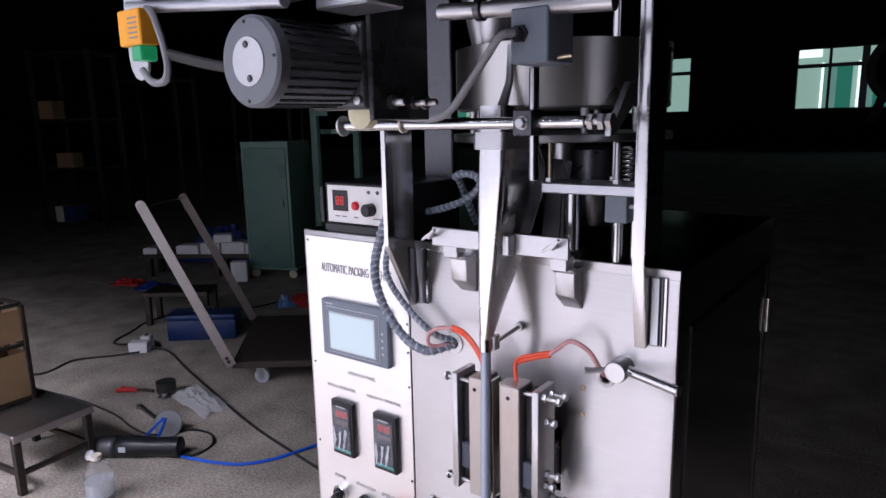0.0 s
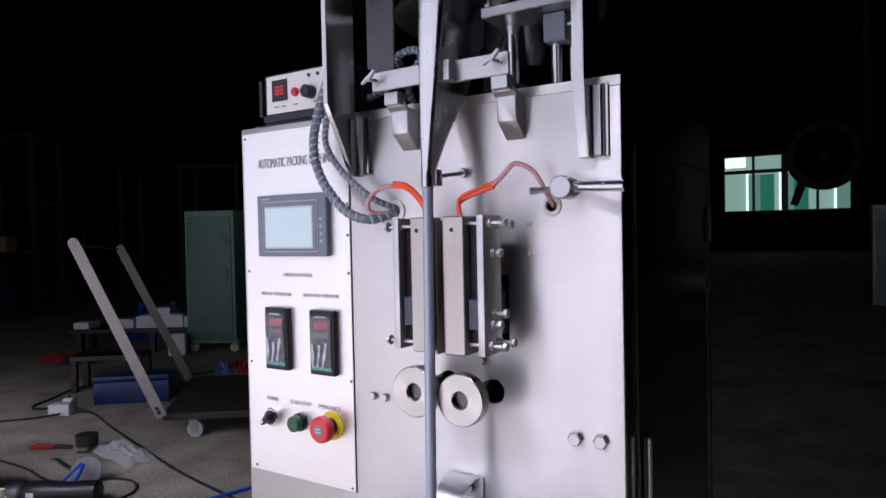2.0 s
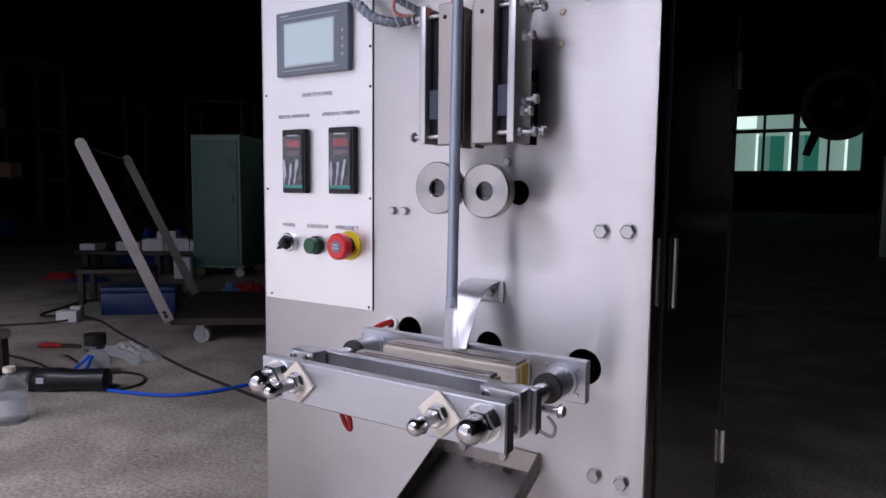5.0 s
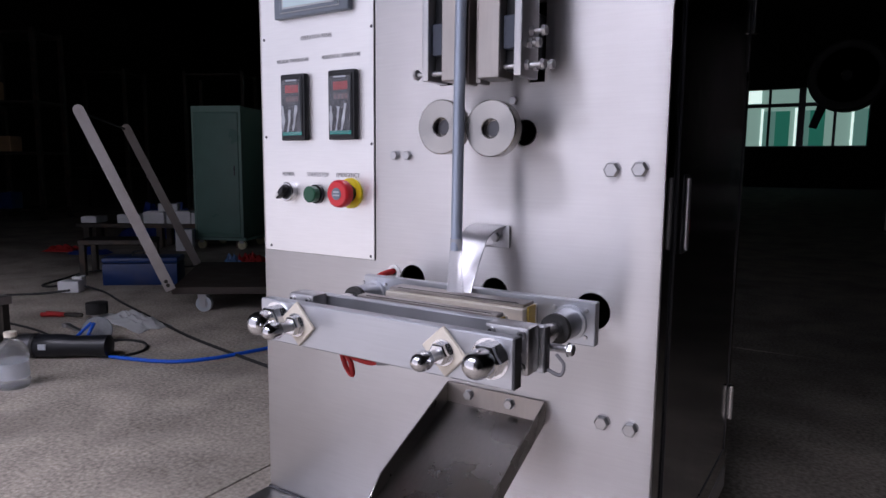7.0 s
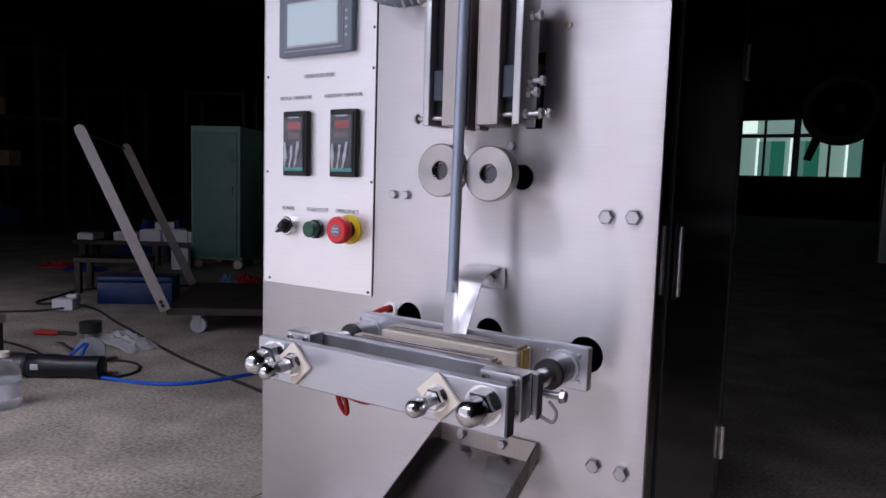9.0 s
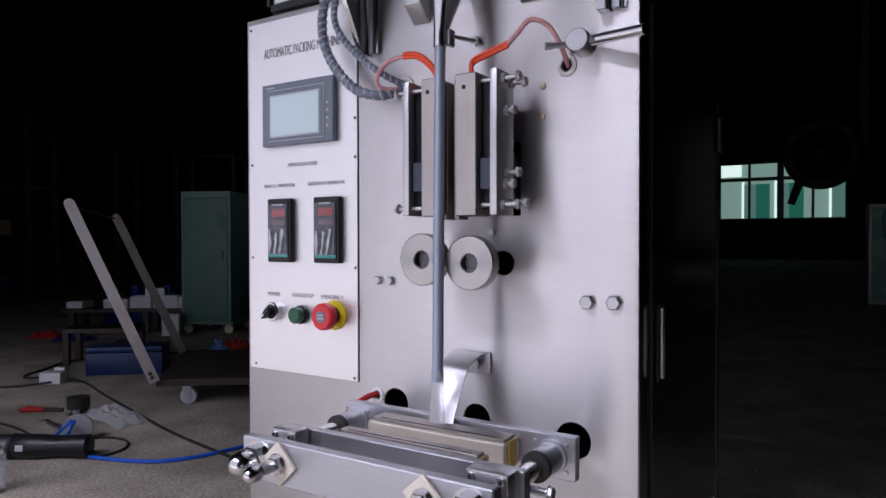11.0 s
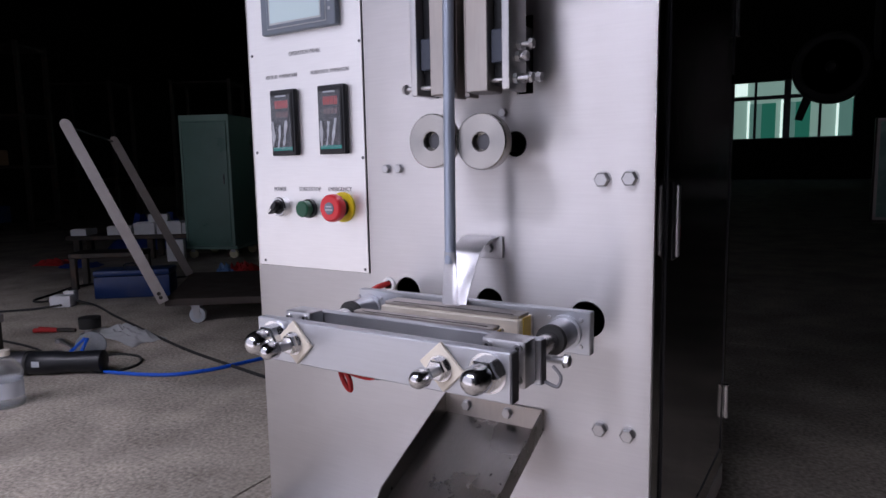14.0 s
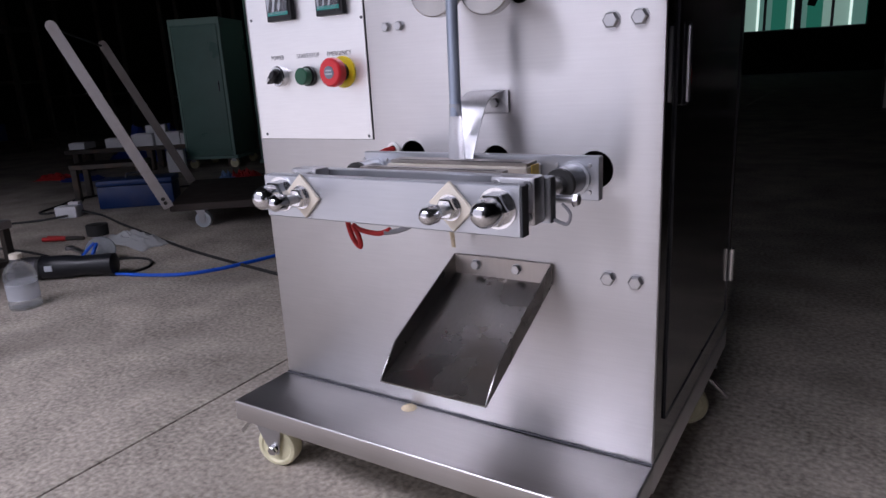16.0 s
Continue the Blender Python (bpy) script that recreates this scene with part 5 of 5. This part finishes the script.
crumple(-4.52, 2.02, 0.14, 0.08, 0.06, 30, 1, "red_cloth", "crumpled red cloth on the floor", "cloth", CLOTHR)
crumple(-4.22, 2.06, 0.14, 0.09, 0.06, 30, 2, "blue_cloth", "crumpled blue cloth on the floor", "cloth", BLUET)
crumple(-2.78, 2.38, 0.10, 0.08, 0.13, 20, 3, "red_packet", "shiny red and blue snack packets on the floor", "packet", CLOTHR)
crumple(-2.84, 2.28, 0.07, 0.06, 0.12, 60, 5, "blue_packet", "pale blue packet on the floor", "packet", mat("pale_blue_foil", (0.12, 0.25, 0.5), 0.35, 0, 0.3, 20, bump=0.3))
crumple(-4.75, 3.15, 0.45, 0.22, 0.50, 33, 6, "blue_tarpaulin", "crumpled blue plastic sheet behind the bench", "tarpaulin", BLUET)
crumple(-1.885, 0.945, 0.20, 0.075, 0.055, -8, 8, "plastic_bag", "crumpled clear plastic bag on the concrete", "plastic bag", BAG)

# hand tools
gr = thing("angle_grinder", "black angle grinder lying on the floor", "angle grinder", (-1.58, 0.46, 0))


def grind(bm):
    bm.transform(pose(-1.735, 0.395, 0.043, 0, 0, 34) @ Matrix.Diagonal((1.12, 1.28, 1.28, 1)))
    return bm


part("body", grind(lathe((0.06, 0, 0), (1, 0, 0), [(0.026, 0), (0.032, 0.01), (0.033, 0.09), (0.028, 0.13), (0.030, 0.20), (0.031, 0.235), (0.024, 0.24)], 22)), BLACK, gr)
part("gear_head", grind(lathe((-0.02, 0, 0), (1, 0, 0), [(0.018, 0), (0.028, 0.012), (0.034, 0.04), (0.033, 0.08)], 20)), mat("grinder_alloy", (0.13, 0.13, 0.14), 0.45, 0.8, 0.15, 40, bump=0.1), gr)
part("spindle", grind(rod((0.0, -0.02, -0.03), (0.0, -0.055, 0.0), 0.016, 16)), STEEL, gr)
part("collar", grind(rod((0.058, 0, 0), (0.07, 0, 0), 0.034, 20)), RUBBER, gr)
part("label_plate", grind(box(0.09, 0.115, -0.0345, -0.030, -0.004, 0.012, 0.001)), GREYL, gr)

dc = thing("grinding_disc", "grey flap disc standing against the tools", "grinding disc", (-1.68, 0.66, 0))
part("disc", lathe((-1.685, 0.665, 0.045), (-1.62, 0.60, 0.085), [(0.0, 0), (0.055, 0.002), (0.058, 0.006), (0.055, 0.010), (0.020, 0.012), (0, 0.012)], 30), mat("abrasive_grey", (0.22, 0.23, 0.24), 0.8, 0, 0.2, 60, bump=0.3), dc)

ba = thing("air_hose", "blue air hose curving over the concrete", "hose", (-1.3, 0.7, 0))
part("hose", sweep([(-1.66, 0.64, 0.085), (-1.64, 0.61, 0.06), (-1.66, 0.60, 0.012), (-1.60, 0.58, 0.007), (-1.50, 0.565, 0.007), (-1.395, 0.588, 0.007), (-1.290, 0.622, 0.007), (-1.194, 0.675, 0.007), (-1.125, 0.775, 0.007), (-1.080, 0.920, 0.007), (-1.02, 1.10, 0.007), (-0.8, 1.35, 0.007), (-0.3, 1.5, 0.007)], 0.0065, 10, 10), BLUEH, ba)
part("hose", sweep([(-1.66, 0.63, 0.09), (-1.69, 0.60, 0.05), (-1.72, 0.575, 0.008), (-1.66, 0.562, 0.007), (-1.55, 0.553, 0.007)], 0.006, 10, 10), BLUEH, ba)

ct = thing("tape_roll", "black tape roll standing on a small flange", "tape roll", (-2.07, 0.88, 0))
part("roll", lathe((-2.07, 0.885, 0.028), (-2.07, 0.885, 1), [(0.030, 0), (0.045, 0), (0.046, 0.048), (0.030, 0.050)], 26), RUBBER, ct)
part("flange", lathe((-2.065, 0.872, 0.0), (-2.065, 0.872, 1), [(0.036, 0), (0.036, 0.006), (0.016, 0.010), (0.016, 0.028)], 24), STEEL, ct)

pr = thing("pliers", "pliers with red grips on the floor", "pliers", (-2.25, 0.82, 0))
part("grip", sweep([(-2.315, 0.765, 0.012), (-2.28, 0.790, 0.012), (-2.235, 0.825, 0.010)], 0.010, 8), CLOTHR, pr)
part("grip", sweep([(-2.325, 0.795, 0.012), (-2.285, 0.810, 0.012), (-2.235, 0.828, 0.010)], 0.010, 8), CLOTHR, pr)
part("jaws", sweep([(-2.24, 0.826, 0.010), (-2.20, 0.850, 0.010), (-2.165, 0.87, 0.008)], 0.009, 6), IRON, pr)
sp = thing("spanner", "grey steel spanner on the floor", "spanner", (-1.9, 0.71, 0))
part("shank", sweep([(-2.02, 0.728, 0.010), (-1.94, 0.715, 0.010), (-1.80, 0.690, 0.012)], 0.010, 8), STEEL, sp)
part("head", rod((-2.035, 0.730, 0.002), (-2.035, 0.730, 0.016), 0.018, 10), STEEL, sp)

bo = thing("water_bottle", "squat clear plastic bottle with water on the floor", "bottle", (-1.40, 0.235, 0))
BX, BY = -1.405, 0.235
part("bottle_body", lathe((BX, BY, 0.0), (BX, BY, 1), [(0.0, 0.006), (0.034, 0.002), (0.043, 0.0), (0.047, 0.006), (0.048, 0.020), (0.0455, 0.026), (0.0455, 0.090), (0.048, 0.096), (0.046, 0.112), (0.038, 0.132), (0.024, 0.146), (0.017, 0.152), (0.016, 0.164)], 36), BOTTLE, bo)
part("water", lathe((BX, BY, 0.008), (BX, BY, 1), [(0.0, 0), (0.038, 0.0), (0.0425, 0.012), (0.0425, 0.080), (0.0, 0.080)], 32), clear("cloudy_water", (0.86, 0.9, 0.96), 0.05, 0.8, 0.5), bo, "cloudy pale water")
part("bottle_label", lathe((BX, BY, 0.032), (BX, BY, 1), [(0.0460, 0), (0.0460, 0.05)], 32), clear("milky_label", (0.8, 0.83, 0.9), 0.4, 0.3, 0.35), bo)
part("cap", rod((BX, BY, 0.160), (BX, BY, 0.176), 0.018, 20), NYLON, bo)

cabs = (("black power cable across the concrete", [(-3.4, 0.5, 0.006), (-2.92, 0.632, 0.006), (-2.963, 0.855, 0.006), (-2.85, 1.02, 0.006), (-2.74, 1.12, 0.02)], 0.006),
        ("black power cable across the concrete", [(-2.74, 1.20, 0.03), (-2.63, 1.241, 0.006), (-2.30, 1.14, 0.006), (-1.96, 1.046, 0.006), (-1.65, 0.96, 0.006), (-1.372, 0.893, 0.006), (-0.944, 0.819, 0.006), (-0.5, 0.75, 0.006), (-0.05, 0.62, 0.006)], 0.006),
        ("black power cable looping by the socket box", [(-2.86, 1.20, 0.03), (-3.0, 1.15, 0.008), (-3.10, 1.16, 0.006), (-3.20, 1.32, 0.006), (-3.33, 1.56, 0.006), (-3.2, 1.9, 0.006), (-3.0, 2.1, 0.006), (-2.9, 2.6, 0.006), (-2.6, 2.7, 0.006)], 0.006),
        ("black grinder cable on the concrete", [(-3.0, 0.45, 0.005), (-2.707, 0.546, 0.005), (-2.40, 0.605, 0.005), (-2.178, 0.622, 0.005), (-2.02, 0.62, 0.005), (-1.883, 0.60, 0.005), (-1.76, 0.60, 0.005), (-1.70, 0.625, 0.006)], 0.005),
        ("black grinder cable curling from its handle", [(-1.495, 0.525, 0.03), (-1.46, 0.56, 0.008), (-1.42, 0.62, 0.005), (-1.435, 0.70, 0.005), (-1.52, 0.755, 0.005), (-1.62, 0.74, 0.005), (-1.66, 0.69, 0.005)], 0.005))
for lab, pts, r in cabs:
    o = part("floor_cable", sweep(pts, r, 8, 10), RUBBER)
    tagged(o, lab, "cable", "cables on the floor")

# low steel stool with an open crate, by the gateway
st_ = thing("steel_stool", "low square steel work stool, scratched top", "stool", (-1.85, 0.22, 0))
STOOL = pose(-1.695, 0.225, 0, 0, 0, 7)


def stool(bm):
    bm.transform(STOOL)
    return bm


part("top", stool(box(-0.42, 0.012, -0.150, 0.150, 0.216, 0.234, 0.003)), mat("scratched_dark_steel", (0.26, 0.25, 0.24), 0.38, 0.9, 0.2, 12, (1, 0.1, 1), 0.1, 0.1, 120, 0.3), st_)
part("top_edge", stool(box(0.0125, 0.018, -0.150, 0.150, 0.205, 0.233, 0.002)), FLAT, st_, "worn bright steel edge")
for x in (-0.405, -0.018):
    for y in (-0.132, 0.132):
        part("leg", stool(box(x, x + 0.026, y - 0.013, y + 0.013, 0, 0.216, 0.002)), IRON, st_)
for y in (-0.132, 0.132):
    part("stretcher", stool(box(-0.379, -0.018, y - 0.008, y + 0.008, 0.07, 0.09, 0.002)), IRON, st_)
part("stretcher", stool(box(-0.012, 0.004, -0.119, 0.119, 0.07, 0.09, 0.002)), IRON, st_)
wc = thing("wooden_crate", "tall open brown wooden crate with dark iron edges on the stool", "crate", (-1.98, 0.17, 0.234))
CRATE = pose(-2.02, 0.165, 0.2345, 0, 0, 7)


def crate(bm):
    bm.transform(CRATE)
    return bm


for z0, z1 in ((0.02, 0.20), (0.245, 0.37)):
    for d in ((-0.08, 0.07, -0.110, -0.102), (-0.08, 0.07, 0.094, 0.102), (-0.080, -0.072, -0.102, 0.094), (0.062, 0.070, -0.102, 0.094)):
        part("board", crate(box(*d, z0, z1, 0.002)), CARD, wc)
part("bottom_board", crate(box(-0.072, 0.062, -0.102, 0.094, 0.012, 0.02, 0.001)), CARD, wc)
for x in (-0.078, 0.068):
    for y in (-0.108, 0.100):
        part("corner_post", crate(box(x - 0.009, x + 0.009, y - 0.009, y + 0.009, 0, 0.385, 0.002)), IRON, wc)
for z in (0.0, 0.222, 0.383):
    for y in (-0.108, 0.100):
        part("edge_rail", crate(box(-0.069, 0.059, y - 0.007, y + 0.007, z, z + 0.014, 0.002)), IRON, wc)
    for x in (-0.078, 0.068):
        part("edge_rail", crate(box(x - 0.007, x + 0.007, -0.099, 0.091, z, z + 0.014, 0.002)), IRON, wc)

# racks and frames far back in the dark
def rack(name, label, x, y, turn, w, d, h, shelves, m):
    e = thing(name, label, "rack", (x, y, 0))
    for px in (0, w):
        for py in (0, d):
            part("post", oriented(box(px - 0.025, px + 0.025, py - 0.025, py + 0.025, 0, h, 0.003), x, y, 0, turn), m, e)
    for z in shelves:
        part("shelf", oriented(box(-0.02, w + 0.02, -0.02, d + 0.02, z - 0.015, z + 0.015, 0.003), x, y, 0, turn), IRON, e)
    return e


rack("storage_rack", "tall steel storage rack with few goods", -8.25, 3.0, 28, 0.80, 0.5, 2.25, (0.12, 0.80, 1.4, 2.2), IRON)
for x, y, z, w, h, m, lab in ((-7.95, 3.05, 0.136, 0.18, 0.20, BLUEP, "blue plastic bin on the rack"), (-7.95, 3.05, 0.816, 0.22, 0.18, CARD, "brown carton on the rack"), (-8.15, 3.0, 1.416, 0.2, 0.22, CARD, "brown carton on the rack"), (-8.05, 3.0, 0.47, 0.16, 0.2, NYLON, "cream canister on the rack")):
    o = part("stored_box", oriented(box(0, w, 0, 0.2, 0, h, 0.006), x, y, z if z != 0.47 else 0.137, 28), m)
    tagged(o, lab, "box", "goods on the rack")
rack("machine_frame", "unfinished steel machine frame in the dark hall", -9.3, 4.6, 30, 0.95, 0.6, 2.05, (0.6, 2.0), IRON)
rack("machine_frame", "unfinished steel machine frame in the dark hall", -8.2, 5.9, 30, 0.9, 0.6, 2.1, (0.5, 2.05), IRON)

# tall green stand with a film roll, behind the locker
fs = thing("film_roll_stand", "tall pale green steel stand holding a dark red film roll", "stand", (-3.23, 3.25, 0))
part("post", box(-3.437, -3.362, 3.150, 3.190, 0.03, 1.856, 0.004), GREENL, fs)
part("post", box(-3.085, -3.020, 3.290, 3.330, 0.03, 1.540, 0.004), GREENL, fs)
part("foot", box(-3.45, -3.00, 3.140, 3.200, 0.0, 0.03, 0.004), GREENL, fs)
part("foot", box(-3.45, -3.00, 3.280, 3.340, 0.0, 0.03, 0.004), GREENL, fs)
part("roll_arm", box(-3.361, -3.080, 3.152, 3.176, 1.795, 1.855, 0.004), GREENL, fs)
part("guide_arm", box(-3.361, -3.110, 3.152, 3.176, 1.605, 1.655, 0.004), GREENL, fs)
part("short_arm", box(-3.361, -3.235, 3.152, 3.176, 1.350, 1.395, 0.004), GREENL, fs)
part("cross_rail", box(-3.361, -3.086, 3.300, 3.320, 1.20, 1.24, 0.004), GREENL, fs)
part("tie_rail", box(-3.361, -3.340, 3.191, 3.319, 1.20, 1.24, 0.004), GREENL, fs)
rl_ = part("film_roll", lathe((-3.085, 3.20, 1.825), (-3.05, 9.0, 1.84), [(0.0, 0.0), (0.150, 0.0), (0.156, 0.006), (0.156, 0.19), (0.150, 0.196), (0.0, 0.196)], 40), mat("dark_red_roll", (0.16, 0.03, 0.025), 0.6, 0, 0.2, 12), fs, "dark red film roll")
part("roll_hub", rod((-3.085, 3.199, 1.825), (-3.085, 3.135, 1.825), 0.046, 20), STEEL, rl_)
part("guide_roller", rod((-3.112, 3.14, 1.630), (-3.112, 3.40, 1.630), 0.032, 18), STEEL, fs)

# wall fan hanging before the far window, its backlit silhouette put in as black colour
wfan = thing("wall_fan", "large wall fan hanging before the window, blackened to a silhouette", "fan", (0.49, 8.5, 1.77))
FX, FZ = 0.49, 1.77
part("drum", lathe((FX, 8.40, FZ), (FX, 99, FZ), [(0.0, 0.0), (0.35, 0.0), (0.41, 0.03), (0.42, 0.08), (0.41, 0.16), (0.29, 0.20), (0, 0.20)], 48), SHADE_BLACK, wfan)
part("hub", lathe((FX, 8.34, FZ), (FX, 99, FZ), [(0.0, 0.0), (0.05, 0.0), (0.07, 0.03), (0.07, 0.10)], 24), SHADE_BLACK, wfan)
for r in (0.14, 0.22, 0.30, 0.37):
    part("guard_ring", lathe((FX, 8.375, FZ), (FX, 99, FZ), [(r, 0), (r + 0.012, 0), (r + 0.012, 0.012), (r, 0.012)], 40), SHADE_BLACK, wfan)
part("drop_rod", box(FX + 0.40, FX + 0.48, 8.54, 8.62, FZ - 0.05, 7.0, 0.005), SHADE_BLACK, wfan)
part("bracket_arm", box(FX, FX + 0.48, 8.54, 8.62, FZ - 0.05, FZ + 0.06, 0.005), SHADE_BLACK, wfan)
part("hanging_strap", strip([(FX - 0.26, 8.5, FZ - 0.12), (FX - 0.29, 8.5, FZ - 0.32), (FX - 0.37, 8.5, FZ - 0.58)], [(FX - 0.16, 8.54, FZ - 0.14), (FX - 0.20, 8.54, FZ - 0.36), (FX - 0.29, 8.54, FZ - 0.60)], 0.01), SHADE_BLACK, wfan)

gd_ = thing("glazed_cabinet", "tall dim green glass-doored cabinet at the back", "cabinet", (1.3, 8.0, 0))
part("body", box(0.95, 1.75, 8.0, 8.5, 0.0, 1.15, 0.006), IRON, gd_)
dr = part("door", box(1.0, 1.70, 7.985, 7.998, 0.06, 1.10, 0.003), SWING, gd_, "greenish glazed door")
for d in ((0.97, 1.0, 0.03, 1.13), (1.70, 1.73, 0.03, 1.13)):
    part("door_frame", box(d[0], d[1], 7.98, 7.998, d[2], d[3], 0.003), FLAT, gd_)
part("door_frame", box(0.97, 1.73, 7.979, 7.997, 1.10, 1.135, 0.003), FLAT, gd_)
part("door_frame", box(0.97, 1.73, 7.979, 7.997, 0.03, 0.06, 0.003), FLAT, gd_)
part("hanging_wire", sweep([(1.12, 7.97, 1.08), (1.10, 7.97, 0.9), (1.16, 7.97, 0.6), (1.14, 7.97, 0.35), (1.22, 7.97, 0.2)], 0.006, 6), GREENB, dr)

# unseen pale steel stand, added so that the side door mirrors pale streaks
ps = thing("reflection_stand", "unseen pale stand added for reflections in the side door", "stand", (1.52, 5.2, 0))
for x in (1.33, 1.72):
    for y in (5.0, 5.4):
        part("post", box(x - 0.012, x + 0.012, y - 0.012, y + 0.012, 0, 0.72, 0.003), FLAT, ps)
for z in (0.21, 0.71):
    for y in (5.0, 5.4):
        part("rail", box(1.345, 1.705, y - 0.01, y + 0.01, z - 0.012, z + 0.012, 0.003), FLAT, ps)
part("board", box(1.345, 1.705, 4.972, 4.986, 0.42, 0.55, 0.003), FLAT, ps, "dull grey board")
part("shelf", box(1.32, 1.73, 4.99, 5.41, 0.724, 0.744, 0.003), BLACK, ps)
for x in (1.43, 1.62):
    part("streak_column", lathe((x, 5.15, 0.745), (x, 5.15, 9), [(0, 0), (0.05, 0), (0.055, 0.02), (0.055, 0.90), (0.040, 1.02), (0.018, 1.08), (0.018, 1.12), (0, 1.12)], 24), FLAT, ps, "slim pale upright added for a streak in the side door")
